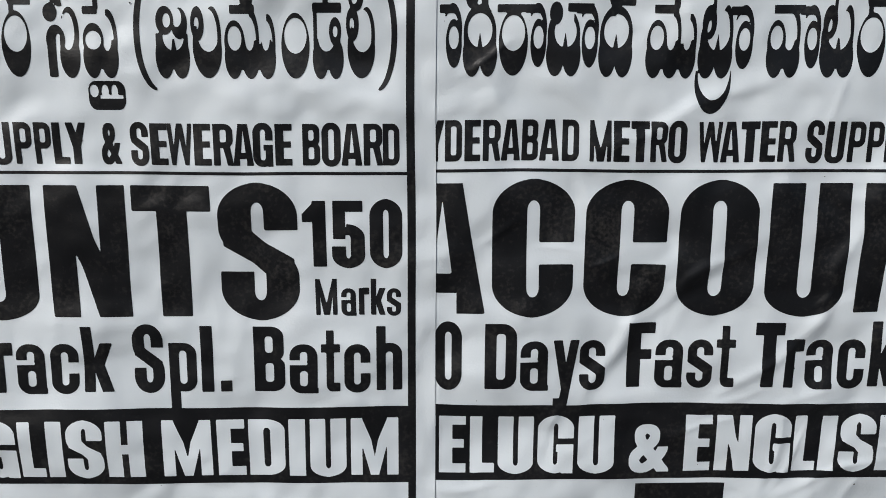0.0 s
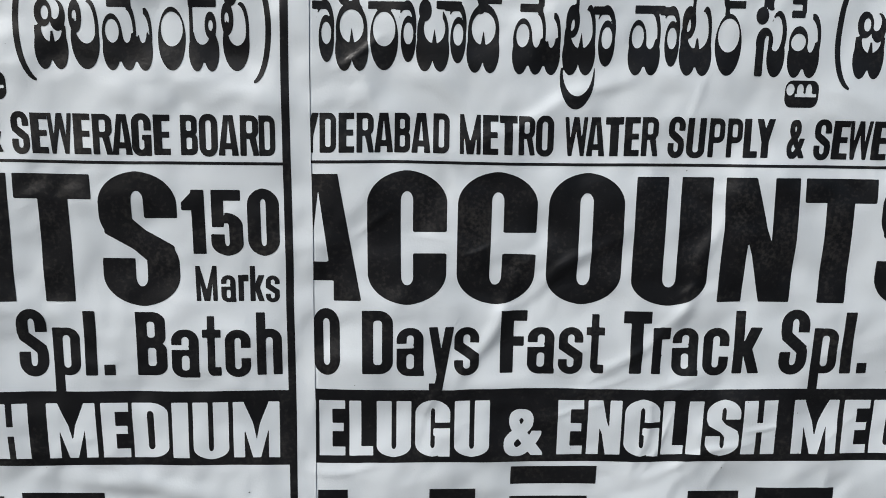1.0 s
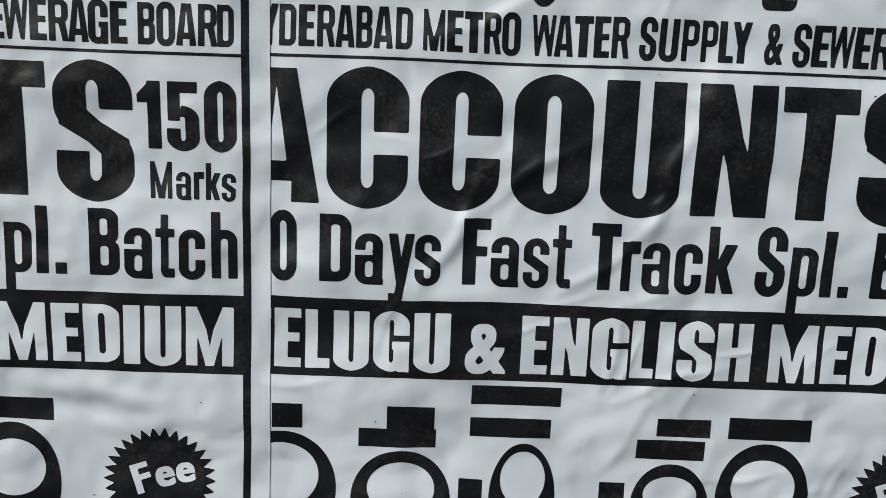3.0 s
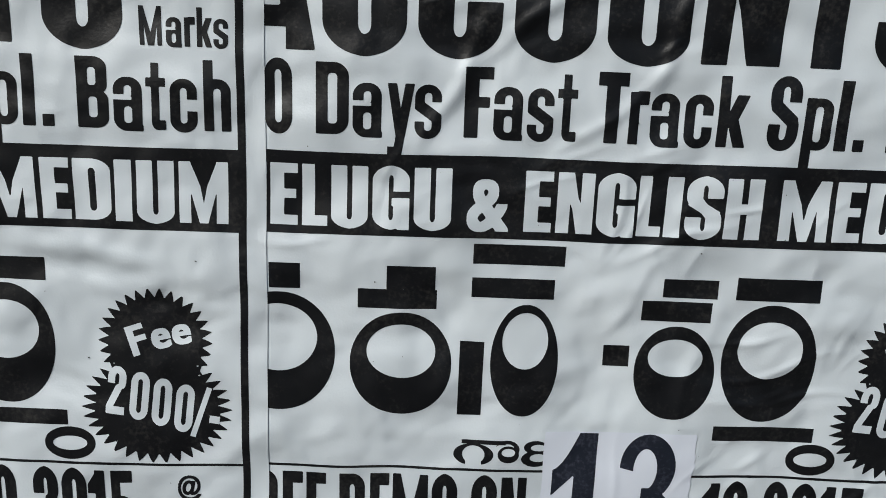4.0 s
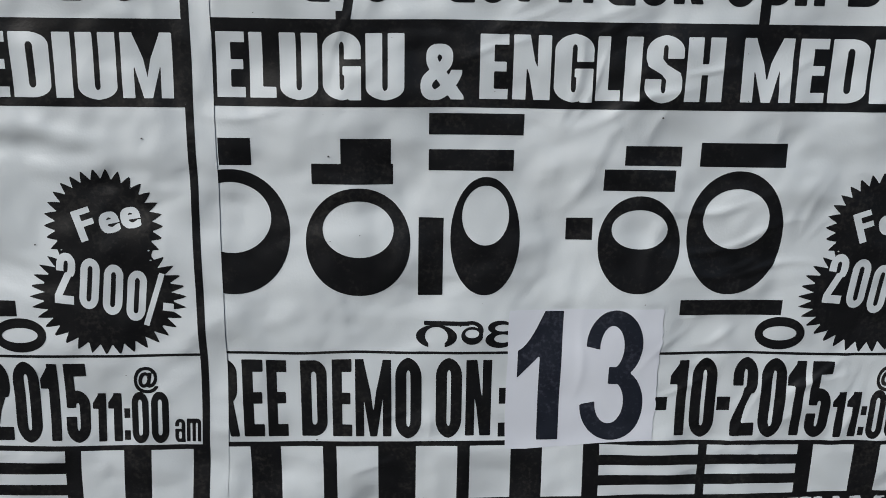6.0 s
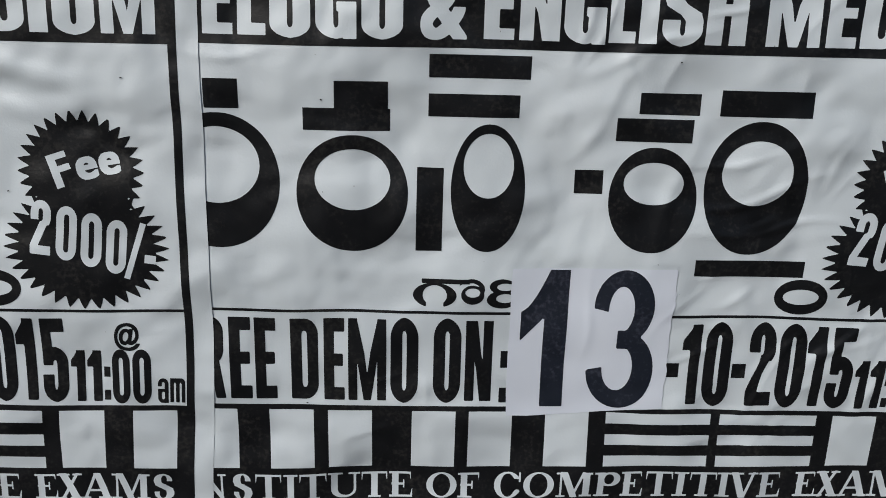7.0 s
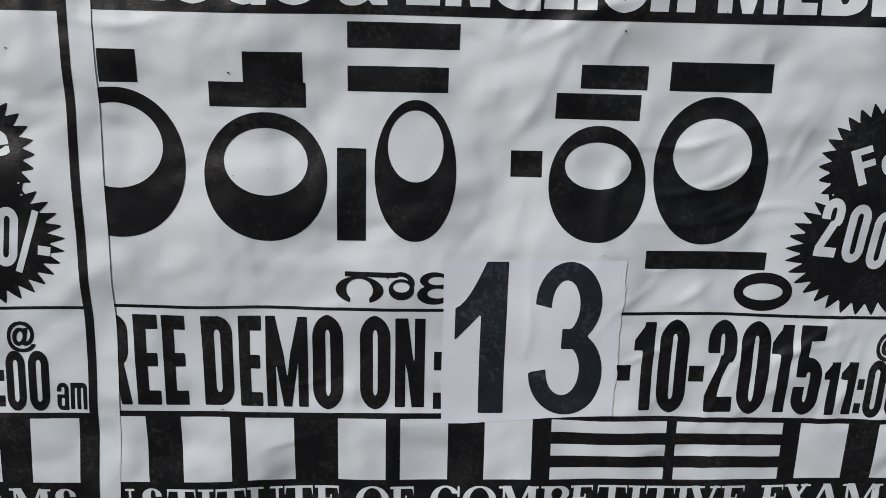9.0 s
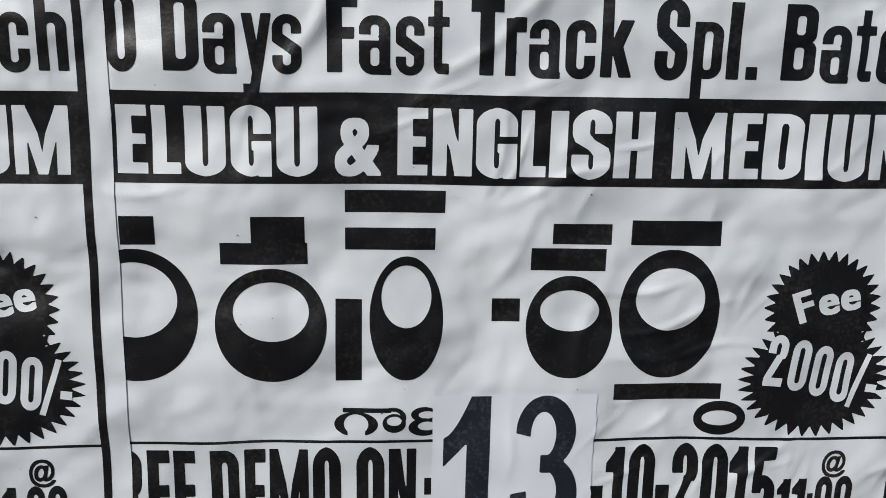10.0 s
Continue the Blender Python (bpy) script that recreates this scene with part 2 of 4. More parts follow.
        if ch == "P":
            bowl = rounded(a, b, 0, 0.37, 1, 1, 0.45, 0.18) | box(a, b, 0, 0.37, 0.5, 1)
            return box(a, b, 0, 0, 0.36, 1) | (bowl & ~rounded(a, b, 0.36, 0.52, 0.65, 0.85, 0.1, 0.06))
        if ch == "W":
            m = np.abs(a - 0.5)
            return (np.abs(m - 0.41 + 0.16 * (1 - b)) < 0.09) | (np.abs(m - 0.25 * (1 - b)) < 0.09)
        if ch == "Y":
            m = np.abs(a - 0.5)
            return ((m < 0.18) & (b < 0.5)) | ((np.abs(m - 0.56 * (b - 0.42)) < 0.19) & (b > 0.40))
        if ch == "3":
            body = rounded(a, b, 0, 0.44, 0.97, 1, 0.45, 0.2) | rounded(a, b, 0, 0, 1, 0.56, 0.45, 0.2)
            body &= ~rounded(a, b, 0.36, 0.60, 0.62, 0.85, 0.1, 0.06) & ~rounded(a, b, 0.36, 0.15, 0.64, 0.44, 0.1, 0.06)
            return body & ~((a < 0.40) & (b > 0.34) & (b < 0.69))
        if ch == ".":
            return box(a, b, 0, 0, 1, 0.17)
        if ch == "l":
            return box(a, b, 0, 0, 1, 1)
        c = b / 0.74
        if ch == "a":
            body = rounded(a, c, 0, 0, 0.97, 1, 0.44, 0.24) | box(a, c, 0.62, 0, 0.97, 0.6) | box(a, c, 0.70, 0, 1.0, 0.12)
            body &= ~rounded(a, c, 0.36, 0.62, 0.62, 0.85, 0.12, 0.07) & ~((a < 0.38) & (c > 0.58) & (c < 0.68)) & ~rounded(a, c, 0.35, 0.15, 0.63, 0.46, 0.12, 0.07)
            return body & ~((a < 0.62) & (a > 0.2) & (c > 0.58) & (c < 0.64))
        if ch == "c":
            return ring(a, c, inner=0.17, stem=0.37) & ~((a > 0.5) & (c > 0.40) & (c < 0.62))
        if ch == "s":
            slope = c - 0.5 + 0.34 * (a - 0.5)
            up = ring(a, c, 0.42, 1.0, inner=0.15, stem=0.36) & ~((a > 0.5) & (c < 0.68)) & (slope > -0.125)
            foot = ring(a, c, 0.0, 0.58, inner=0.15, stem=0.36) & ~((a < 0.5) & (c > 0.32)) & (slope < 0.125)
            return up | foot | ((np.abs(slope) < 0.125) & rounded(a, c, 0, 0, 1, 1, 0.49, 0.24))
        if ch == "p":
            return box(a, c, 0, -0.36, 0.36, 1) | (rounded(a, c, 0, 0, 1, 1, 0.46, 0.24) & ~rounded(a, c, 0.36, 0.16, 0.64, 0.84, 0.12, 0.09))
        if ch == "y":
            m = np.abs(a - 0.5)
            tail = (np.abs(a - 0.5 - 0.33 * c) < 0.17) & (c < 0.2) & (c > -0.36)
            return ((np.abs(m - 0.33 * c) < 0.175) & (c >= 0) & (c < 1)) | tail | box(a, c, 0.02, -0.36, 0.45, -0.20)
        if ch == "t":
            return box(a, b, 0.27, 0.1, 0.66, 0.94) | rounded(a, b, 0.27, 0, 1.3, 0.4, 0.3, 0.12) & (a < 0.98) & (b < 0.14) | box(a, b, 0, 0.61, 0.98, 0.735)
        if ch == "r":
            return box(a, c, 0, 0, 0.52, 1) | (rounded(a, c, 0.1, 0.5, 1.3, 1.02, 0.4, 0.25) & (a < 1) & (c > 0.76))
        if ch == "k":
            up = (np.abs(a - 0.36 - (b - 0.28) * 0.95) < 0.21) & (b > 0.28) & (b < 0.74) & (a > 0.3)
            foot = (np.abs(a - 0.80 + b * 0.80) < 0.20) & (b < 0.52) & (a > 0.3)
            return box(a, b, 0, 0, 0.36, 1) | up | foot
        if ch == "h":
            arch = rounded(a, c, 0, -0.6, 1, 1, 0.45, 0.24) & ~rounded(a, c, 0.36, -0.8, 0.64, 0.82, 0.12, 0.08) & (c > 0)
            return box(a, b, 0, 0, 0.36, 1) | arch
        if ch == "m":
            arch = rounded(a, c, 0, -0.6, 1, 1, 0.25, 0.2) & ~rounded(a, c, 0.24, -0.8, 0.39, 0.82, 0.07, 0.08) & ~rounded(a, c, 0.62, -0.8, 0.77, 0.82, 0.07, 0.08)
            return (arch & (c > 0)) | box(a, c, 0, 0, 0.24, 1)
        if ch == "e":
            return (ring(a, c, inner=0.17, stem=0.34) & ~((a > 0.5) & (c > 0.28) & (c < 0.42))) | box(a, c, 0.2, 0.42, 0.97, 0.56)
        if ch == ":":
            return box(a, b, 0, 0.02, 1, 0.2) | box(a, b, 0, 0.5, 1, 0.68)
        return box(a, b, 0, 0.32, 1, 0.46)
    return shape


HEAVY_WIDTH = {"E": 0.74, "L": 0.70, "F": 0.70, "I": 0.52, "M": 1.22, "1": 0.72, ":": 0.40, "-": 0.55, "T": 0.88, "S": 0.95}

GLYPHS = {}


def built_in(ch):
    """Triangles of a character of the built-in font, with its box, in units of the capitals' height."""
    if ch not in GLYPHS:
        data = bpy.data.curves.new("glyph", "FONT")
        data.body, data.resolution_u = ch, 5
        ob = new("glyph", data)
        mesh = bpy.data.meshes.new_from_object(ob.evaluated_get(bpy.context.evaluated_depsgraph_get()))
        mesh.calc_loop_triangles()
        pts = np.array([v.co[:2] for v in mesh.vertices])
        tris = pts[np.array([t.vertices[:] for t in mesh.loop_triangles])]
        bpy.data.objects.remove(ob), bpy.data.curves.remove(data), bpy.data.meshes.remove(mesh)
        if ch == "H":
            GLYPHS["cap"] = float(pts[:, 1].max())
        elif "cap" not in GLYPHS:
            built_in("H")
        tris = tris / GLYPHS["cap"]
        GLYPHS[ch] = (tris, tris.min((0, 1)), tris.max((0, 1)))
    tris, lo, hi = GLYPHS[ch]
    return tris, lo, hi


def swollen(ch, w, h, bx, bz):
    """inside() of a built-in character stretched to a box w by h and made bolder by bx and bz metres each side."""
    tris, lo, hi = built_in(ch)
    rows = 240
    px = h / rows
    cols = max(int(w / px), 4)
    gx, gz = np.meshgrid((np.arange(cols) + 0.5) * px, (np.arange(rows) + 0.5) * px, indexing="ij")
    span = np.maximum(hi - lo, 1e-6)
    t = (tris - lo) / span * np.array([max(w - 2 * bx, 1e-5), max(h - 2 * bz, 1e-5)]) + np.array([bx, bz])
    raster = np.zeros(gx.shape, bool)
    for p, q, r in t:
        i0, i1 = int(min(p[0], q[0], r[0]) / px), int(max(p[0], q[0], r[0]) / px) + 2
        j0, j1 = int(min(p[1], q[1], r[1]) / px), int(max(p[1], q[1], r[1]) / px) + 2
        x, z = gx[i0:i1, j0:j1], gz[i0:i1, j0:j1]
        e = [(b[0] - a[0]) * (z - a[1]) - (b[1] - a[1]) * (x - a[0]) for a, b in ((p, q), (q, r), (r, p))]
        raster[i0:i1, j0:j1] |= ((e[0] >= 0) & (e[1] >= 0) & (e[2] >= 0)) | ((e[0] <= 0) & (e[1] <= 0) & (e[2] <= 0))
    out = raster.copy()
    nx = int(bx / px)
    for d in range(-nx, nx + 1):
        k = int(bz / px)
        total = np.cumsum(np.pad(raster.astype(int), ((0, 0), (k + 1, k))), 1)
        tall = total[:, 2 * k + 1:] - total[:, :-2 * k - 1] > 0
        if d < 0:
            out[:d] |= tall[-d:]
        elif d > 0:
            out[d:] |= tall[:-d]
        else:
            out |= tall
    def inside(x, z):
        i, j = np.floor(x / px).astype(int), np.floor(z / px).astype(int)
        ok = (i >= 0) & (i < cols) & (j >= 0) & (j < rows)
        return ok & out[np.clip(i, 0, cols - 1), np.clip(j, 0, rows - 1)]
    return inside


FLAT = {}


def flat(key, make):
    if key not in FLAT:
        FLAT[key] = make()
    return FLAT[key]


# ---- things ----
def ramp(v, a, b):
    t = np.clip((v - a) / (b - a), 0, 1)
    return t * t * (3 - 2 * t)


class Sheet:
    """A pasted sheet: where its print lands on the wall, and how far it stands off."""
    def __init__(self, root, du, dv, lift, sag, swing):
        self.root, self.du, self.dv, self.lift, self.sag, self.swing = root, du, dv, lift, sag, swing

    def on_wall(self, uv, off):
        u, v = uv[:, 0], uv[:, 1]
        low = 1 - ramp(v, 0.86, 0.97)
        x = u + self.du + self.swing * (1 - ramp(v, 0.74, 1.05)) + 0.0008 * drift(u * 9, v * 9 + 30)
        z = v + self.dv + low * (0.019 * (u - 0.02) + self.sag) + 0.0010 * drift(u * 8 + 40, v * 6)
        y = -height(x, z) - self.lift - off
        return np.stack([x, y, z], 1)

    def add(self, name, verts, faces, material, off, parent=None, label=""):
        mesh = bpy.data.meshes.new(name)
        mesh.from_pydata(self.on_wall(np.asarray(verts, float), off).tolist(), [], faces)
        mesh.polygons.foreach_set("use_smooth", [True] * len(mesh.polygons))
        mesh.materials.append(material)
        ob = new(name, mesh)
        ob.parent = parent or self.root
        if label:
            tagged(ob, label)
        return ob


def turned(verts, x, z, degrees):
    c, s = math.cos(radians(degrees)), math.sin(radians(degrees))
    return np.stack([x + verts[:, 0] * c - verts[:, 1] * s, z + verts[:, 0] * s + verts[:, 1] * c], 1)


def heavy_word(sheet, text, x0, x1, base, top, material, off, turn=0.0, lean=0.0, name="letter", parent=None, cells=46, gap=0.10, weight=0.375):
    """A word in heavy narrow letters between x0 and x1."""
    h = top - base
    ws = [HEAVY_WIDTH.get(c, 1.0) for c in text]
    unit = (x1 - x0) / (sum(ws) + gap * (len(text) - 1))
    x = 0.0
    for c, w in zip(text, ws):
        w = w * unit
        verts, faces = flat(("heavy", c, round(w, 4), round(h, 4), weight), lambda: sheet_from(lambda X, Z: heavy(c)(np.interp(X / w, (0, weight, 1 - weight, 1), (0, 0.375, 0.625, 1)), (Z - 0.3 * h) / h) & box(X, Z, 0, 0 if c in "py" else 0.3 * h, w, 1.3 * h), w, 1.3 * h, h / cells))
        verts = verts + np.array([x, -0.3 * h])
        verts = np.stack([verts[:, 0] + lean * verts[:, 1], verts[:, 1]], 1)
        sheet.add(name, turned(verts, x0, base, turn), faces, material, off, parent)
        x += w + gap * unit


def spelled(sheet, text, edges, base, top, material=None, off=None, cells=46, weight=0.375):
    """A word in heavy narrow letters, each between its own two edges along the line; weight: the stems' share of the width."""
    over = 0.028 * (top - base)
    for n, ch in enumerate(text):
        low_by = over if ch in "COGSU0358acse" else 0.0
        high_by = over if ch in "COGS0238" else 0.0
        heavy_word(sheet, ch, edges[2 * n], edges[2 * n + 1], base - low_by, top + high_by, material or INK, off or INK_OFF, cells=cells, weight=0.375 if ch == "A" else weight)


def roman(ch):
    """Bold capitals with slab feet and thin cross strokes, in a unit box; w is the width in heights."""
    def feet(a, b, *spans):
        m = np.zeros(a.shape, bool)
        for x0, x1, z in spans:
            m |= box(a, b, x0, z, x1, z + 0.075)
        return m

    def shape(a, b, w):
        t = 0.225 / w
        arm = 0.085
        if ch == "I":
            return box(a, b, 0.5 - t / 2, 0, 0.5 + t / 2, 1) | feet(a, b, (0, 1, 0), (0, 1, 0.925))
        if ch == "T":
            ends = (box(a, b, 0, 0.68, 0.07, 1) & (a < 0.02 + 0.16 * (b - 0.68))) | (box(a, b, 0.93, 0.68, 1, 1) & (1 - a < 0.02 + 0.16 * (b - 0.68)))
            return box(a, b, 0.5 - t / 2, 0, 0.5 + t / 2, 1) | box(a, b, 0, 1 - arm, 1, 1) | ends | feet(a, b, (0.25, 0.75, 0))
        if ch in "EF":
            m = box(a, b, 0.13, 0, 0.13 + t, 1) | box(a, b, 0, 1 - arm, 0.93, 1) | box(a, b, 0.1, 0.47, 0.66, 0.47 + arm) | box(a, b, 0.60, 0.36, 0.66, 0.68)
            m |= box(a, b, 0.86, 0.70, 0.93, 1) & (a > 0.93 - 0.24 * (b - 0.68))
            if ch == "F":
                return m | feet(a, b, (0, 0.62, 0))
            return m | box(a, b, 0, 0, 1, arm) | (box(a, b, 0.9, 0, 1, 0.33) & (a > 0.98 - 0.3 * (0.33 - b)))
        if ch in "OCS":
            ring = ellipse(a, b, 0.5, 0.5, 0.5, 0.52) & ~ellipse(a, b, 0.5, 0.5, 0.5 - t, 0.45)
            if ch == "O":
                return ring
            if ch == "C":
                return (ring & ~((a > 0.62) & (b > 0.24) & (b < 0.74))) | box(a, b, 0.90, 0.62, 0.97, 1) | (ellipse(a, b, 0.84, 0.2, 0.12, 0.13) & ring)
            up = ellipse(a, b, 0.47, 0.74, 0.43, 0.28) & ~ellipse(a, b, 0.52, 0.77, 0.43 - t, 0.19)
            foot = ellipse(a, b, 0.52, 0.26, 0.46, 0.28) & ~ellipse(a, b, 0.46, 0.24, 0.46 - t, 0.19)
            slope = b - 0.5 + 0.42 * (a - 0.5)
            return (up & ((slope > -0.1) | (a < 0.4)) & ~((a > 0.6) & (b < 0.72))) | (foot & ((slope < 0.1) | (a > 0.6)) & ~((a < 0.4) & (b > 0.3))) | ((np.abs(slope) < 0.115) & (a > 0.1) & (a < 0.93))
        if ch == "U":
            bowl = rounded(a, b, 0.1, 0, 0.88, 1.8, 0.36, 0.34) & ~rounded(a, b, 0.1 + t, 0.09, 0.80, 1.9, 0.25, 0.26) & (b < 1)
            return bowl | feet(a, b, (0, 0.46, 0.925), (0.64, 1, 0.925))
        if ch == "N":
            diag = (a > 0.76 * (1 - b)) & (a < 0.30 + 0.66 * (1 - b))
            return (diag & (a > 0.08) & (a < 0.9)) | box(a, b, 0.13, 0, 0.21, 1) | box(a, b, 0.8, 0, 0.88, 1) | feet(a, b, (0, 0.35, 0), (0, 0.3, 0.925), (0.68, 1, 0.925))
        if ch == "M":
            return box(a, b, 0.10, 0, 0.16, 1) | box(a, b, 0.74, 0, 0.74 + t * 1.05, 1) | ((np.abs(a - 0.47 + 0.29 * (b - 0.1)) < t * 0.55)) | ((np.abs(a - 0.49 - 0.29 * (b - 0.1)) < t * 0.22)) \
                | feet(a, b, (0, 0.26, 0), (0.66, 1, 0), (0, 0.24, 0.925), (0.76, 1, 0.925))
        if ch == "P":
            bowl = rounded(a, b, 0.2, 0.42, 0.98, 1, 0.34, 0.28) & ~rounded(a, b, 0.12 + t, 0.5, 0.98 - t, 0.92, 0.18, 0.2)
            return box(a, b, 0.12, 0, 0.12 + t, 1) | bowl | feet(a, b, (0, 0.6, 0), (0, 0.4, 0.925))
        if ch == "V":
            return (np.abs(a - 0.49 + 0.33 * b) < t * 0.55) | (np.abs(a - 0.55 - 0.29 * b) < t * 0.24) | feet(a, b, (0, 0.48, 0.925), (0.64, 1, 0.925))
        if ch == "X":
            return (np.abs(a - 0.5 - 0.52 * (0.5 - b)) < t * 0.6) | (np.abs(a - 0.5 + 0.56 * (0.5 - b)) < t * 0.26) | feet(a, b, (0, 0.36, 0), (0.5, 1, 0), (0.02, 0.5, 0.925), (0.6, 0.96, 0.925))
        lean_in = 0.36 * (1 - b)
        return (np.abs(a - 0.52 - lean_in * 0.9) < t * 0.55) | (np.abs(a - 0.48 + lean_in) < t * 0.24) | box(a, b, 0.26, 0.28, 0.7, 0.28 + arm) | feet(a, b, (0, 0.30, 0), (0.56, 1, 0))
    return shape


def inscribed(sheet, ch, x0, x1, base, top):
    w, h = x1 - x0, top - base
    verts, faces = flat(("roman", ch, round(w, 4), round(h, 4)), lambda: sheet_from(lambda X, Z: roman(ch)(X / w, Z / h, w / h) & box(X, Z, 0, -0.02 * h, w, 1.02 * h), w, h, h / 44, 0.001))
    sheet.add("letter", verts + np.array([x0, base]), faces, PAPER, OVER)


def plain_word(sheet, text, x0, x1, base, top, material, off, bold=(0.05, 0.03), gap=0.10, turn=0.0, name="letter", parent=None, cells=40):
    """A word in the built-in font, made narrow and bold, between x0 and x1; top is the capitals' height."""
    h = top - base
    boxes = [built_in(c)[1:] for c in text]
    ws = [max(float(hi[0] - lo[0]), 0.16) + 0.16 for lo, hi in boxes]
    unit = (x1 - x0) / (sum(ws) + gap * (len(text) - 1))
    x = 0.0
    for c, w, (lo, hi) in zip(text, ws, boxes):
        w = w * unit
        low, high = min(float(lo[1]), 0.0) if lo[1] > -0.06 and lo[1] < 0.1 else float(lo[1]), float(hi[1])
        low, high = (0.0 if abs(low) < 0.05 else low), (1.0 if abs(high - 1) < 0.06 else high)
        tall = (high - low) * h
        verts, faces = flat(("plain", c, round(w, 4), round(tall, 4)), lambda: sheet_from(
            swollen(c, w, tall, min(bold[0] * h, w * 0.3), min(bold[1] * h, tall * 0.3)), w, tall, h / cells))
        verts = verts + np.array([x, low * h])
        sheet.add(name, turned(verts, x0, base, turn), faces, material, off, parent)
        x += w + gap * unit


def bar(sheet, name, x0, z0, x1, z1, material, off, cell=0.003, round_by=0.0, parent=None, label="", turn=0.0):
    w, h = x1 - x0, z1 - z0
    if round_by:
        verts, faces = sheet_from(lambda X, Z: rounded(X, Z, 0, 0, w, h, round_by, round_by), w, h, cell)
    else:
        nx, nz = max(1, round(w / cell)), max(1, round(h / cell))
        verts = np.array([(w * i / nx, h * j / nz) for i in range(nx + 1) for j in range(nz + 1)])
        faces = [(i * (nz + 1) + j, (i + 1) * (nz + 1) + j, (i + 1) * (nz + 1) + j + 1, i * (nz + 1) + j + 1) for i in range(nx) for j in range(nz)]
    return sheet.add(name, turned(verts, x0, z0, turn), faces, material, off, parent, label)


# ---- letters of the Telugu line, drawn with ovals and strokes in a unit box ----
def lobes(a, b, n=2):
    m = np.zeros(a.shape, bool)
    for k in range(n):
        m |= ellipse(a, b, (k + 0.5) / n, 0.30, 0.56 / n, 0.31)
    return m | rounded(a, b, 0, 0.2, 1, 0.85, 0.3, 0.3)


def low(a, b, n=2, top=0.48):
    m = rounded(a, b, 0, 0.12, 1, top, 0.16, 0.14)
    for k in range(n):
        m |= ellipse(a, b, (k + 0.5) / n, 0.28, 0.52 / n, 0.29)
    return m


def loop(a, b, x, r):
    return ellipse(a, b, x, 0.5, r, 0.31) & ~ellipse(a, b, x, 0.56, 0.68 * r, 0.17)


def riser(a, b, x, r, top=1.0):
    """A stroke that rises on the right of a bowl and bends in at the top."""
    return ellipse(a, b, x - r, top - 0.42, r, 0.42) & ~ellipse(a, b, x - 1.35 * r, top - 0.42, 0.95 * r, 0.33) & (b > 0.3) & (a > x - 1.2 * r)


def spike(a, b, at=0.5):
    return (np.abs(a - at) < 0.07 * (0.62 - b) / 0.2) & (b < 0.62)


def zigzag(a, b, x=0.3):
    return box(a, b, x, 1.0, x + 0.7, 1.11) | box(a, b, x, 1.20, x + 0.75, 1.31) | ellipse(a, b, x + 0.04, 1.15, 0.16, 0.17) & ~box(a, b, x + 0.08, 1.11, x + 0.6, 1.20) | box(a, b, x - 0.04, 0.85, x + 0.12, 1.08)


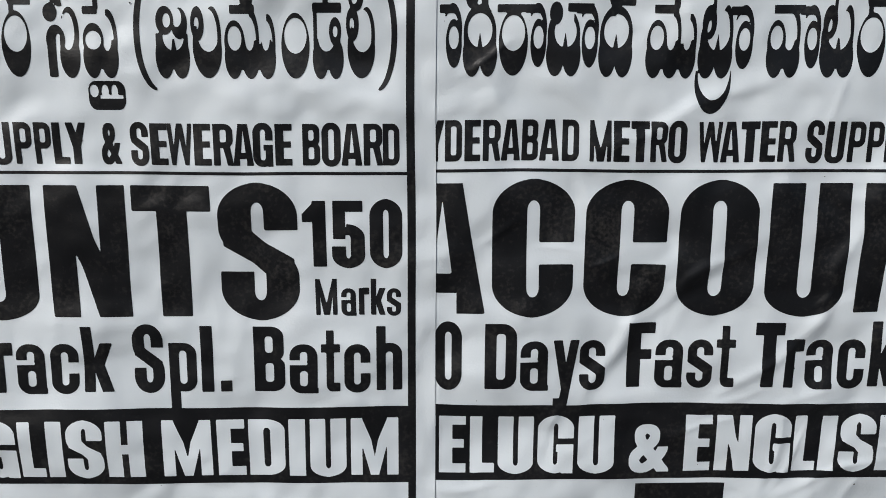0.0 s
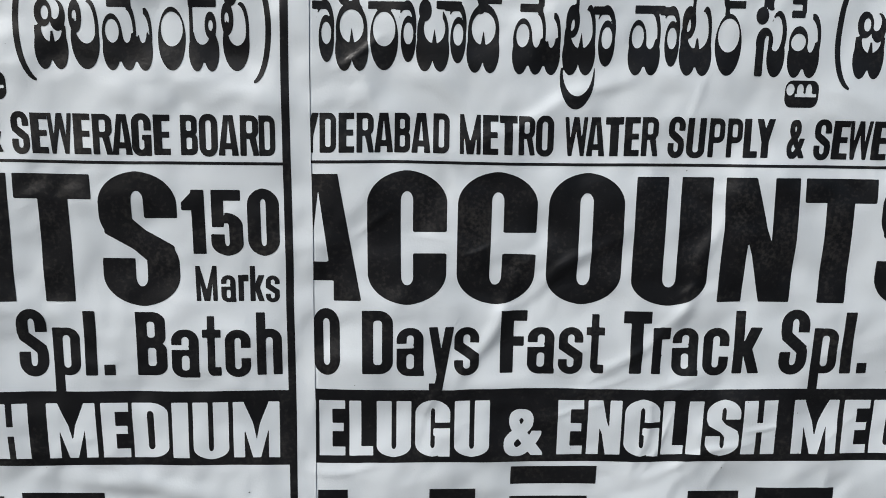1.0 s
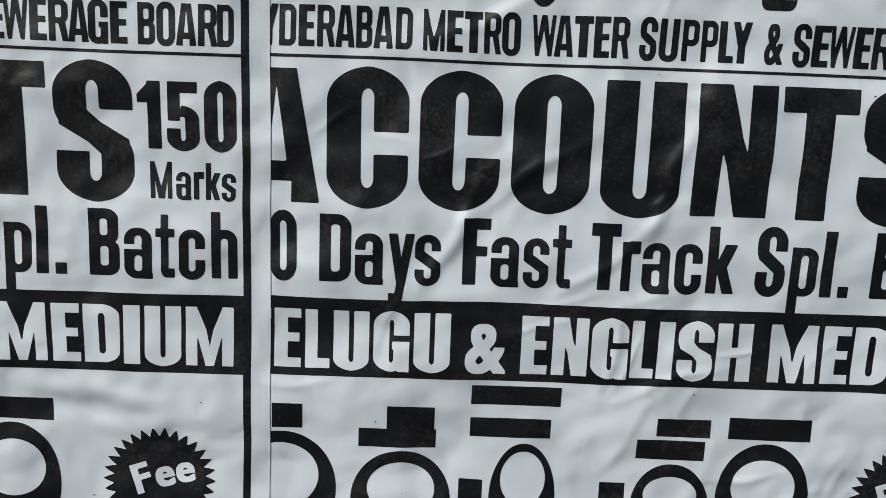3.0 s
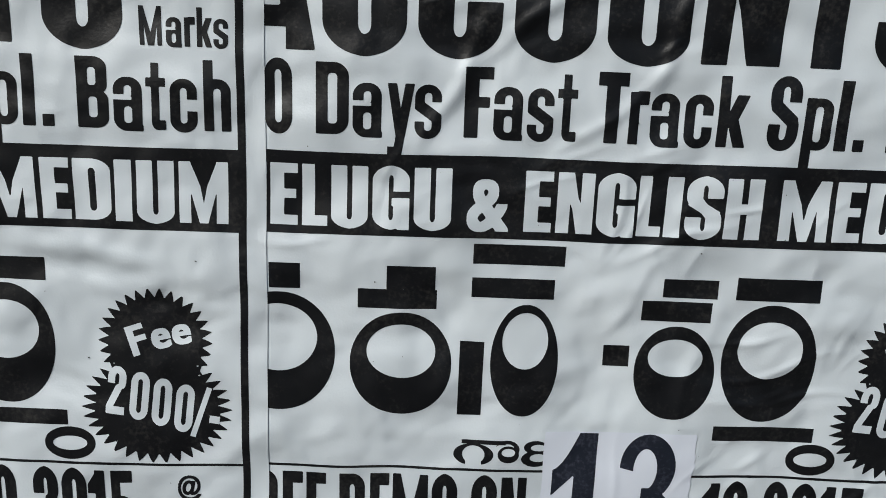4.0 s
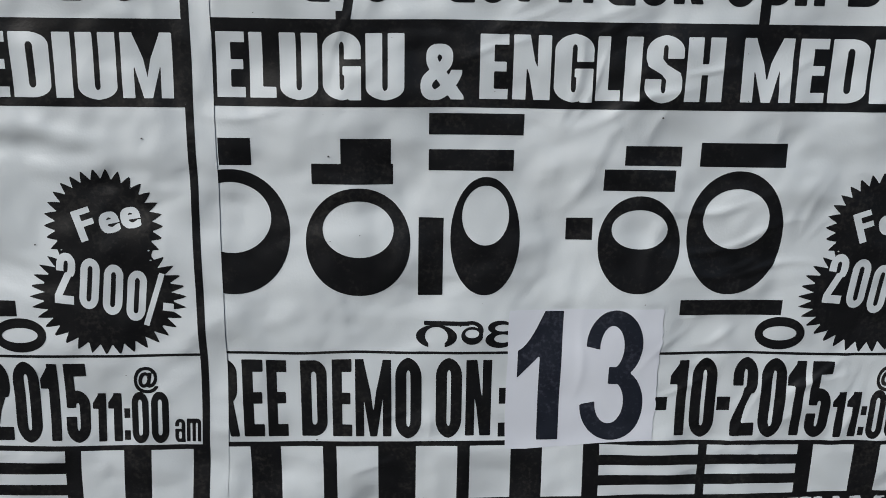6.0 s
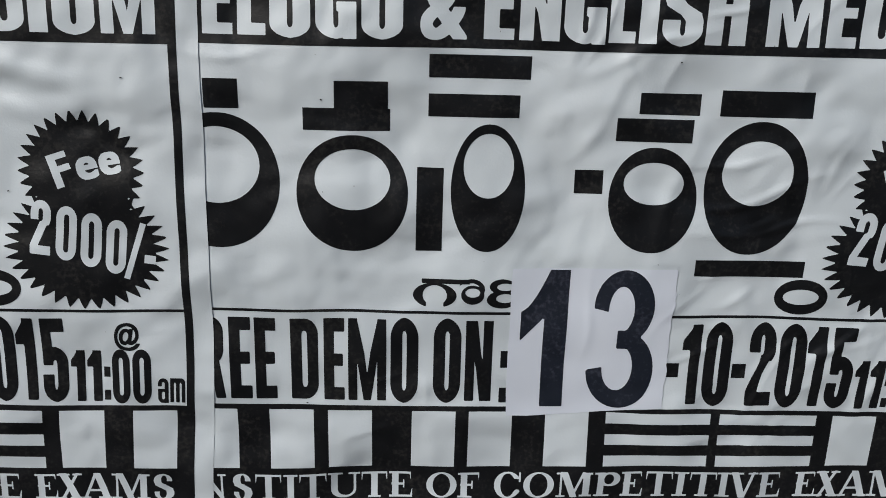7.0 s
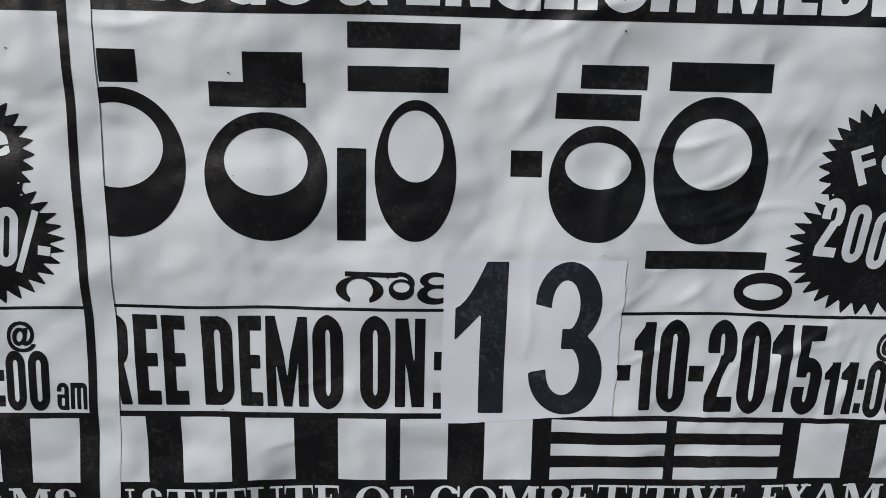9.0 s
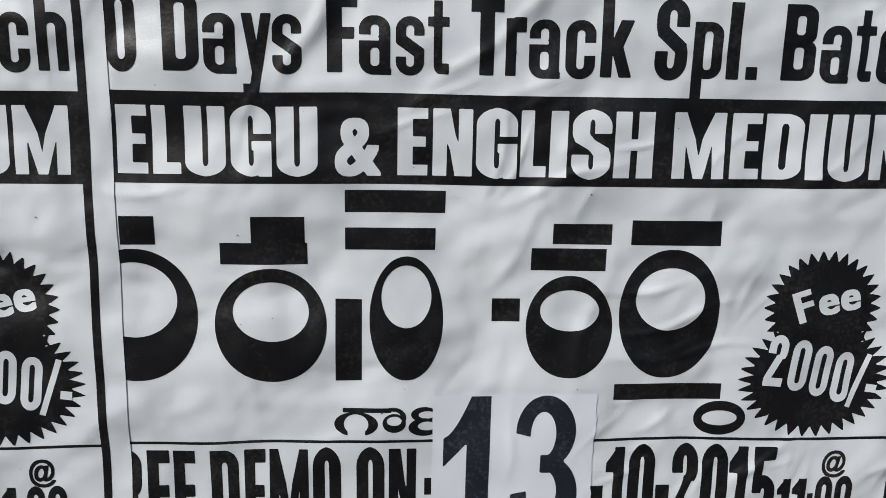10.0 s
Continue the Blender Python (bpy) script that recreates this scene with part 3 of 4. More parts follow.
def telugu(kind):
    def shape(a, b):
        if kind == "aa":
            egg = ellipse(a, b, 0.5, 0.46, 0.48, 0.34) & ~ellipse(a, b, 0.5, 0.54, 0.31, 0.16)
            return egg | (ellipse(a, b, 0.45, 0.66, 0.55, 0.36) & ~ellipse(a, b, 0.35, 0.62, 0.48, 0.28) & (b > 0.5)) | box(a, b, -0.35, 0.88, 0.5, 1.0)
        if kind in ("da", "dd", "di"):
            body = lobes(a, b) | ellipse(a, b, 0.5, 0.6, 0.5, 0.40)
            body &= ~(ellipse(a, b, 0.5, 0.64, 0.38, 0.24) & ~spike(a, b))
            if kind == "dd":
                return body | zigzag(a, b, 0.35)
            return body | ellipse(a, b, 0.25, 1.14, 0.2, 0.2) | (ellipse(a, b, 0.75, 1.1, 0.22, 0.22) & ~ellipse(a, b, 0.92, 1.04, 0.18, 0.14))
        if kind in ("ra", "rr", "am"):
            body = ellipse(a, b, 0.5, 0.46, 0.49, 0.46) & ~ellipse(a, b, 0.5, 0.6, 0.39, 0.25)
            return body | (box(a, b, -0.05, 0.89, 1.2, 1.0) if kind == "ra" else zigzag(a, b, 0.35) if kind == "rr" else body)
        if kind == "ba":
            body = (lobes(a, b) | ellipse(a, b, 0.5, 0.58, 0.5, 0.38)) & ~(ellipse(a, b, 0.55, 0.62, 0.34, 0.22) & ~spike(a, b, 0.55))
            body &= ~box(a, b, 0.34, 0.74, 0.8, 1.1)
            return body | ellipse(a, b, 0.25, 0.88, 0.2, 0.16) | box(a, b, 0.6, 0.9, 1.4, 1.02)
        if kind in ("ma", "me"):
            body = (low(a, b, 3) & ~ellipse(a, b, 0.2, 0.56, 0.14, 0.17)) | loop(a, b, 0.2, 0.2) | riser(a, b, 0.68, 0.15, 0.96) | riser(a, b, 1.0, 0.14, 0.9)
            body &= ~ellipse(a, b, 0.49, 0.56, 0.09, 0.17) & ~ellipse(a, b, 0.81, 0.56, 0.08, 0.17)
            body |= box(a, b, 0.12, 0.90, 0.60, 1.02)
            return body | (box(a, b, 0.12, 1.16, 0.6, 1.3) | box(a, b, 0.5, 0.98, 0.62, 1.25) if kind == "me" else ellipse(a, b, 0.45, 1.14, 0.13, 0.2))
        if kind in ("ta", "tro"):
            body = lobes(a, b) & ~(ellipse(a, b, 0.55, 0.66, 0.36, 0.28) & ~spike(a, b, 0.55)) & ~((b > 0.7) & (a > 0.4))
            knob = ellipse(a, b, 0.25, 0.78, 0.22, 0.24) & ~ellipse(a, b, 0.22, 0.74, 0.09, 0.10)
            side = ellipse(a, b, 0.8, 0.6, 0.2, 0.42) & ~ellipse(a, b, 0.7, 0.58, 0.2, 0.36) & (b > 0.3)
            tip = ellipse(a, b, 0.38, 1.24, 0.13, 0.14) | box(a, b, 0.33, 0.9, 0.43, 1.2)
            under = ellipse(a, b, 0.5, -0.02, 0.56, 0.5) & ~ellipse(a, b, 0.52, 0.1, 0.5, 0.42) & (b < 0.1) if kind == "tro" else body
            return body | knob | side | tip | under
        if kind == "va":
            body = (low(a, b) & ~ellipse(a, b, 0.28, 0.56, 0.19, 0.17) & ~ellipse(a, b, 0.68, 0.58, 0.16, 0.2)) | loop(a, b, 0.28, 0.28) | riser(a, b, 1.0, 0.26)
            return body | box(a, b, 0.15, 0.90, 1.1, 1.02)
        if kind == "sa":
            hook = (ellipse(a, b, 0.29, 0.52, 0.28, 0.21) & ~ellipse(a, b, 0.37, 0.44, 0.10, 0.17) & (b > 0.4)) | box(a, b, 0.03, 0.0, 0.29, 0.56)
            bowl = (ellipse(a, b, 0.70, 0.30, 0.30, 0.31) | ellipse(a, b, 0.72, 0.62, 0.28, 0.36) | box(a, b, 0.42, 0.25, 0.52, 0.6)) & ~ellipse(a, b, 0.66, 0.64, 0.20, 0.26) & ~((b > 0.62) & (a < 0.5))
            dot = ellipse(a, b, 0.16, 0.90, 0.21, 0.13)
            return hook | bowl | dot | (ellipse(a, b, 0.45, 1.18, 0.24, 0.20) & ~ellipse(a, b, 0.70, 1.08, 0.2, 0.13)) | box(a, b, 0.18, 0.95, 0.28, 1.15)
        if kind == "pla":
            body = (low(a, b) & ~ellipse(a, b, 0.30, 0.52, 0.23, 0.13) & ~ellipse(a, b, 0.70, 0.60, 0.14, 0.23)) | (ellipse(a, b, 0.30, 0.52, 0.30, 0.24) & ~ellipse(a, b, 0.30, 0.52, 0.23, 0.13)) | riser(a, b, 1.0, 0.26, 0.95)
            under = rounded(a, b, 0.03, -0.46, 1.12, -0.05, 0.22, 0.14) & ~ellipse(a, b, 0.20, -0.19, 0.13, 0.09) & ~ellipse(a, b, 0.52, -0.20, 0.11, 0.10) & ~(ellipse(a, b, 0.80, -0.20, 0.10, 0.10)) & ~box(a, b, 0.36, -0.30, 1.05, -0.25)
            return body | box(a, b, 0.02, 0.88, 0.45, 0.99) | box(a, b, 0.34, 0.95, 0.48, 1.12) | box(a, b, 0.02, 1.08, 0.48, 1.19) | under
        if kind == "ja":
            foot = lobes(a, b) & (b < 0.62) & ~(ellipse(a, b, 0.55, 0.58, 0.33, 0.2) & ~spike(a, b, 0.55))
            curl = (ellipse(a, b, 0.30, 0.80, 0.28, 0.20) & ~ellipse(a, b, 0.36, 0.80, 0.12, 0.10)) | (ellipse(a, b, 0.75, 0.76, 0.25, 0.22) & ~ellipse(a, b, 0.68, 0.84, 0.15, 0.13))
            return foot | curl
        if kind in ("la", "li", "dda"):
            body = ellipse(a, b, 0.52, 0.42, 0.48, 0.42) & ~(ellipse(a, b, 0.56, 0.64, 0.36, 0.27))
            knob = ellipse(a, b, 0.22, 0.76, 0.22, 0.24) & ~ellipse(a, b, 0.2, 0.76, 0.08, 0.09)
            if kind == "dda":
                curl = ellipse(a, b, 0.74, 0.66, 0.2, 0.2) & ~ellipse(a, b, 0.74, 0.66, 0.08, 0.08)
                return (low(a, b) & ~ellipse(a, b, 0.45, 0.58, 0.28, 0.2)) | box(a, b, 0.02, 0.3, 0.14, 0.95) | box(a, b, 0.0, 0.92, 0.95, 1.06) | box(a, b, 0.35, 1.0, 0.52, 1.3) | curl
            side = ellipse(a, b, 0.72, 0.6, 0.28, 0.4) & ~ellipse(a, b, 0.6, 0.62, 0.28, 0.34) & (b > 0.4)
            return body | knob | side | (ellipse(a, b, 0.35, 1.14, 0.26, 0.2) & ~ellipse(a, b, 0.3, 1.12, 0.1, 0.08) if kind == "li" else knob)
        if kind == "ga":
            return (ellipse(a, b, 0.5, 0.42, 0.5, 0.44) & ~ellipse(a, b, 0.5, 0.42, 0.28, 0.36) & ~box(a, b, 0.3, -0.1, 0.7, 0.2)) | box(a, b, 0.2, 0.84, 1.3, 1.0)
        if kind == "ri":
            return (ellipse(a, b, 0.5, 0.3, 0.5, 0.32) & ~ellipse(a, b, 0.6, 0.34, 0.3, 0.16)) | (ellipse(a, b, 0.5, 0.76, 0.42, 0.26) & ~ellipse(a, b, 0.6, 0.74, 0.28, 0.13))
        turned_round = a if kind == "open" else 1 - a
        return ellipse(turned_round, b, 1.0, 0.62, 1.0, 0.80) & ~ellipse(turned_round, b, 1.28, 0.62, 0.98, 0.80) & (turned_round < 1)
    return shape


def telugu_letter(s, kind, x0, x1, base, top, cells=40):
    w, h = x1 - x0, top - base
    verts, faces = flat((kind, round(w, 4), round(h, 4)), lambda: sheet_from(lambda X, Z: telugu(kind)((X - 0.45 * w) / w, (Z - 0.65 * h) / h), 1.9 * w, 2.1 * h, h / cells))
    s.add("letter", verts + np.array([x0 - 0.45 * w, base - 0.65 * h]), faces, INK, INK_OFF)


def telugu_line(s):
    line = (("di", -0.035, 0.008), ("aa", 0.0321, 0.0467), ("da", 0.0482, 0.0771), ("ra", 0.0792, 0.1056), ("aa", 0.1074, 0.1220), ("ba", 0.1228, 0.1518), ("aa", 0.1531, 0.1683), ("dd", 0.1697, 0.1987),
            ("me", 0.2119, 0.2558), ("tro", 0.2590, 0.2879), ("aa", 0.2906, 0.3068), ("va", 0.3197, 0.3496), ("aa", 0.3534, 0.3680), ("ta", 0.3690, 0.3985), ("rr", 0.4020, 0.4275),
            ("sa", 0.4405, 0.4690), ("pla", 0.4720, 0.5018), ("open", 0.5160, 0.5340), ("ja", 0.5355, 0.5636), ("la", 0.5665, 0.5924), ("ma", 0.5950, 0.6392), ("am", 0.6442, 0.6694),
            ("dda", 0.6722, 0.6988), ("li", 0.7016, 0.7269), ("shut", 0.7297, 0.7466))
    for kind, x0, x1 in line:
        telugu_letter(s, kind, x0, x1, 1.688, 1.750)
    for kind, x0, x1 in (("ga", 0.2129, 0.2537), ("aa", 0.2576, 0.2801), ("ri", 0.2822, 0.3110)):
        telugu_letter(s, kind, x0, x1, 1.0567, 1.085, 30)


def name_bars(s):
    """A person's name, as plain bars and ovals of its size."""
    for x0, z0, x1, z1 in ((0.026, 1.240, 0.056, 1.266), (0.140, 1.242, 0.188, 1.266), (0.112, 1.222, 0.190, 1.242), (0.224, 1.270, 0.313, 1.290), (0.224, 1.236, 0.305, 1.256),
                           (0.215, 1.112, 0.239, 1.190), (0.412, 1.242, 0.466, 1.261), (0.393, 1.217, 0.462, 1.238), (0.358, 1.168, 0.384, 1.190), (0.484, 1.242, 0.566, 1.265), (0.476, 1.092, 0.580, 1.108)):
        bar(s, "text_bar", x0, z0, x1, z1, INK, INK_OFF)
    # outer box, then the share of its height at which the pale eye sits and the eye's size
    for x0, z0, x1, z1, eye, size in ((-0.02, 1.112, 0.090, 1.236, 0.62, 0.28), (0.105, 1.110, 0.207, 1.218, 0.62, 0.26), (0.246, 1.112, 0.313, 1.230, 0.68, 0.25),
                                      (0.390, 1.114, 0.471, 1.212, 0.66, 0.20), (0.477, 1.114, 0.571, 1.238, 0.62, 0.24), (0.556, 1.055, 0.606, 1.090, 0.5, 0.22)):
        w, h = x1 - x0, z1 - z0
        verts, faces = flat(("oval", x0), lambda: sheet_from(lambda X, Z: rounded(X, Z, 0, 0, w, h, 0.49 * w, 0.49 * h) & ~ellipse(X, Z, 0.5 * w, eye * h, 0.34 * w, size * h), w, h, 0.0022))
        s.add("text_oval", verts + np.array([x0, z0]), faces, INK, INK_OFF)


def dirt(s, seed):
    """Flecks of dirt and ink too small to tell apart."""
    chance = random.Random(seed)
    verts, faces = [], []
    for _ in range(70):
        x, z, r = chance.uniform(LEFT + 0.01, RIGHT - 0.01), chance.uniform(BOTTOM + 0.01, TOP - 0.01), chance.choice((0.0003, 0.0004, 0.0006, 0.0010))
        ring = [(x + r * chance.uniform(0.6, 1.4) * math.cos(k), z + 0.7 * r * chance.uniform(0.6, 1.4) * math.sin(k)) for k in (0, 1.05, 2.1, 3.14, 4.2, 5.25)]
        faces.append(tuple(range(len(verts), len(verts) + 6)))
        verts += ring
    tagged(s.add("dirt_flecks", verts, faces, INK, 0.0009), kind="stuff")


def badge(s):
    def burst(X, Z, cx, cz, rx, rz, n):
        dx, dz = (X - cx) / rx, (Z - cz) / rz
        saw = np.abs((np.arctan2(dz, dx) * n / (2 * math.pi)) % 1 - 0.5) * 2
        return np.hypot(dx, dz) < 0.80 + 0.20 * saw
    verts, faces = flat("badge", lambda: sheet_from(lambda X, Z: burst(X, Z, 0.076, 0.128, 0.057, 0.0560, 30) | burst(X, Z, 0.076, 0.058, 0.076, 0.0600, 34), 0.152, 0.186, 0.0014))
    star = s.add("starburst_badge", verts + np.array([0.5940, 1.0545]), faces, INK, INK_OFF)
    for ch, x0, x1, z, turn in (("F", 0.6485, 0.6665, 1.1668, 19), ("e", 0.6680, 0.6875, 1.1738, 13), ("e", 0.6875, 0.7068, 1.1790, 9)):
        plain_word(s, ch, x0, x1, z, z + 0.0305, PAPER, OVER, (0.050, 0.034), turn=turn, parent=star)
    for ch, x, z in (("2", 0.6180, 1.1065), ("0", 0.6410, 1.1015), ("0", 0.6630, 1.0955), ("0", 0.6850, 1.0890)):
        heavy_word(s, ch, x, x + 0.0185, z, z + 0.0510, PAPER, OVER, turn=-5, lean=0.02, parent=star)
    bar(s, "slash", 0.7020, 1.0842, 0.7075, 1.1400, PAPER, OVER, 0.003, parent=star, turn=-19)
    bar(s, "dash", 0.7215, 1.0985, 0.7320, 1.1065, PAPER, OVER, 0.003, parent=star, turn=-7)


INK_OFF, OVER = 0.0003, 0.0006
LEFT, RIGHT, BOTTOM, TOP = -0.072, 0.781, 0.66, 1.815


def poster(label, du, dv, lift, sag, swing):
    root = tagged(new("poster"), label, "poster", "posters pasted side by side")
    root.location = (0, 0, 0)
    s = Sheet(root, du, dv, lift, sag, swing)
    bar(s, "paper", LEFT, BOTTOM, RIGHT, TOP, PAPER, 0.0, 0.0025)
    # frame lines
    bar(s, "border_line", 0.7545, 0.68, 0.7620, TOP - 0.02, INK, INK_OFF)
    bar(s, "border_line", -0.052, 0.68, -0.044, TOP - 0.02, INK, INK_OFF)
    for z in (1.6018, 1.0495):
        bar(s, "rule_line", -0.044, z, 0.7545, z + 0.0028, INK, INK_OFF)
    bar(s, "black_band", -0.044, 1.2955, 0.7545, 1.3747, INK, INK_OFF)
    bar(s, "black_band", -0.044, 0.8030, 0.7545, 0.9525, INK, INK_OFF)
    # the board's name
    spelled(s, "HYDERABAD", (-0.0047, 0.0125, 0.0135, 0.031, 0.032, 0.0475, 0.0499, 0.0645, 0.0668, 0.0831, 0.0836, 0.1014, 0.1027, 0.1175, 0.1187, 0.1368, 0.1392, 0.1545), 1.6118, 1.6490, weight=0.35)
    spelled(s, "METRO", (0.1644, 0.184, 0.1862, 0.2008, 0.2022, 0.2189, 0.2203, 0.2360, 0.2369, 0.254), 1.6117, 1.6488, weight=0.35)
    spelled(s, "WATER", (0.2644, 0.2861, 0.285, 0.3026, 0.303, 0.3202, 0.3215, 0.336, 0.3380, 0.3541), 1.6115, 1.6485, weight=0.35)
    spelled(s, "SUPPLY", (0.3635, 0.3793, 0.3817, 0.3993, 0.4027, 0.4180, 0.4206, 0.4355, 0.4370, 0.4510, 0.4493, 0.4668), 1.6110, 1.6482, weight=0.35)
    plain_word(s, "&", 0.4796, 0.4972, 1.6105, 1.6480, INK, INK_OFF, (0.030, 0.015), 0.05, cells=46)
    spelled(s, "SEWERAGE", (0.506, 0.5223, 0.5240, 0.5395, 0.5394, 0.5617, 0.5631, 0.5785, 0.5805, 0.5985, 0.5980, 0.6165, 0.6160, 0.6337, 0.6358, 0.651), 1.6105, 1.6478, weight=0.35)
    spelled(s, "BOARD", (0.6605, 0.6763, 0.6778, 0.6950, 0.6956, 0.7143, 0.7158, 0.7330, 0.7331, 0.7481), 1.6105, 1.6478, weight=0.35)
    spelled(s, "ACCOUNTS", (-0.010, 0.0705, 0.0772, 0.1536, 0.1638, 0.2400, 0.2511, 0.3261, 0.3367, 0.4112, 0.4235, 0.4965, 0.5022, 0.5740, 0.5800, 0.6535), 1.4672, 1.5918, cells=80, weight=0.412)
    spelled(s, "150", (0.6578, 0.6796, 0.6848, 0.7152, 0.7198, 0.7496), 1.5160, 1.5782, cells=58, weight=0.415)
    spelled(s, "Marks", (0.6679, 0.688, 0.6918, 0.7060, 0.7084, 0.7182, 0.7198, 0.7336, 0.7349, 0.7483), 1.4690, 1.5040)
    for word, edges in (("30", (-0.014, 0.0115, 0.0235, 0.0492)), ("Days", (0.0711, 0.1014, 0.1051, 0.1326, 0.1372, 0.1624, 0.163, 0.1881)), ("Fast", (0.2095, 0.2356, 0.2369, 0.2643, 0.2681, 0.2923, 0.2953, 0.3138)),
                        ("Track", (0.3318, 0.3599, 0.3620, 0.3796, 0.3825, 0.4100, 0.4145, 0.4405, 0.4455, 0.4735)), ("Spl.", (0.4927, 0.5215, 0.5265, 0.5526, 0.5570, 0.5685, 0.5749, 0.5856)),
                        ("Batch", (0.6073, 0.6368, 0.6413, 0.6687, 0.6715, 0.6899, 0.6935, 0.7184, 0.7244, 0.749))):
        spelled(s, word, edges, 1.3918, 1.4575, cells=60)
    for word, edges in (("TELUGU", (-0.010, 0.0245, 0.0277, 0.0538, 0.0579, 0.0819, 0.0854, 0.1203, 0.1246, 0.1602, 0.1646, 0.2007)),
                        ("ENGLISH", (0.2700, 0.2962, 0.3005, 0.3353, 0.3386, 0.3753, 0.3782, 0.4018, 0.4048, 0.4203, 0.4243, 0.4593, 0.4624, 0.4978)),
                        ("MEDIUM", (0.5155, 0.5625, 0.5680, 0.5953, 0.5990, 0.6347, 0.6385, 0.6548, 0.6594, 0.6946, 0.6990, 0.7450))):
        spelled(s, word, edges, 1.3035, 1.3625, PAPER, OVER, 58, 0.43)
    plain_word(s, "&", 0.2154, 0.2558, 1.3020, 1.3530, PAPER, OVER, (0.045, 0.03))
    for word, edges in (("FREE", (-0.024, -0.001, 0.0085, 0.0330, 0.0379, 0.0587, 0.0623, 0.0825)), ("DEMO", (0.0964, 0.1226, 0.128, 0.1476, 0.1513, 0.1875, 0.1916, 0.218)), ("ON", (0.2327, 0.2594, 0.2637, 0.2899)),
                        ("10", (0.4741, 0.4917, 0.4965, 0.5224)), ("2015", (0.5398, 0.565, 0.5687, 0.5941, 0.5953, 0.6127, 0.6179, 0.6415))):
        spelled(s, word, edges, 0.9585, 1.0430, cells=70, weight=0.42)
    for x0, z0, x1, z1 in ((0.2979, 0.9570, 0.3060, 0.9730), (0.2981, 0.9945, 0.3064, 1.0120), (0.4600, 0.9870, 0.4725, 1.0020), (0.5244, 0.9870, 0.5378, 1.0020)):
        bar(s, "dash", x0, z0, x1, z1, INK, INK_OFF)
    spelled(s, "11", (0.6440, 0.6572, 0.6592, 0.6729), 0.9570, 1.0095)
    for z in (0.9585, 0.9825):
        bar(s, "dash", 0.6752, z, 0.6810, z + 0.0105, INK, INK_OFF, 0.002)
    spelled(s, "00", (0.6830, 0.6999, 0.7026, 0.7203), 0.9560, 1.0095)
    spelled(s, "am", (0.7265, 0.7370, 0.7384, 0.7530), 0.9560, 0.9900)
    plain_word(s, "@", 0.6866, 0.7108, 1.0160, 1.0370, INK, INK_OFF, (0.03, 0.03), cells=26)
    for word, edges in (("INSTITUTE", (-0.014, 0.0005, 0.0025, 0.0284, 0.0346, 0.0549, 0.0579, 0.0836, 0.0859, 0.0999, 0.1018, 0.1284, 0.1298, 0.1619, 0.1635, 0.1893, 0.1912, 0.2147)),
                        ("OF", (0.2288, 0.2594, 0.2605, 0.2834)),
                        ("COMPETITIVE", (0.2971, 0.3247, 0.3266, 0.3576, 0.3598, 0.3963, 0.3984, 0.4250, 0.4257, 0.4477, 0.4508, 0.4777, 0.4789, 0.4937, 0.4954, 0.5221, 0.5225, 0.5370, 0.5358, 0.5639, 0.5650, 0.5883)),
                        ("EXAMS", (0.6025, 0.6245, 0.6238, 0.6499, 0.6480, 0.6782, 0.6786, 0.7170, 0.7200, 0.7420))):
        for n, ch in enumerate(word):
            inscribed(s, ch, edges[2 * n], edges[2 * n + 1], 0.8458, 0.8748)
    dirt(s, int(10 + 40 * abs(du)))
    telugu_line(s)
    name_bars(s)
    badge(s)
    # the firm's name, address and numbers as plain bars
    for x0, x1 in ((0.0, 0.117), (0.131, 0.256), (0.269, 0.388), (0.631, 0.745)):
        bar(s, "text_bar", x0, 0.8820, x0 + 0.043, 0.9470, PAPER, OVER)
        bar(s, "text_bar", x1 - 0.043, 0.8820, x1, 0.9470, PAPER, OVER)
    for x0, x1 in ((0.405, 0.509), (0.518, 0.615)):
        for z in (0.8820, 0.9080, 0.9340):
            bar(s, "text_bar", x0, z, x1, z + 0.0130, PAPER, OVER)
    chance = random.Random(5)
    for x0, x1, n in ((-0.03, 0.057, 7), (0.069, 0.206, 10), (0.216, 0.287, 4), (0.300, 0.347, 3), (0.355, 0.469, 9), (0.476, 0.537, 4), (0.546, 0.606, 3), (0.613, 0.625, 1), (0.632, 0.694, 4), (0.703, 0.742, 3)):
        step = (x1 - x0) / n
        for k in range(n):
            tall = 0.026 if k == 0 or chance.random() < 0.3 else 0.019
            bar(s, "text_bar", x0 + k * step, 0.8090, x0 + k * step + 0.60 * step, 0.8090 + tall, PAPER, OVER)
    for n in range(10):
        bar(s, "text_bar", 0.014 + n * 0.0343, 0.742, 0.036 + n * 0.0343, 0.790, INK, INK_OFF, round_by=0.006)
        bar(s, "text_bar", 0.394 + n * 0.0345, 0.742, 0.416 + n * 0.0345, 0.790, INK, INK_OFF, round_by=0.006)
    return s


right = poster("black and white printed paper poster with one edge under its neighbour", 0.0, 0.0, 0.0, 0.0, 0.0)
left = poster("black and white printed paper poster overlapping its neighbour on the wall", -0.757, -0.003, 0.0011, -0.0105, -0.012)


def block(name, x0, y0, z0, x1, y1, z1, material, label, kind="structure"):
    bm = bmesh.new()
    bmesh.ops.create_cube(bm, size=1.0, matrix=Matrix.Translation(((x0 + x1) / 2, (y0 + y1) / 2, (z0 + z1) / 2)) @ Matrix.Diagonal((x1 - x0, y1 - y0, z1 - z0, 1)))
    mesh = bpy.data.meshes.new(name)
    bm.to_mesh(mesh)
    bm.free()
    mesh.materials.append(material)
    return tagged(new(name, mesh), label, name.split("_")[0], kind=kind)



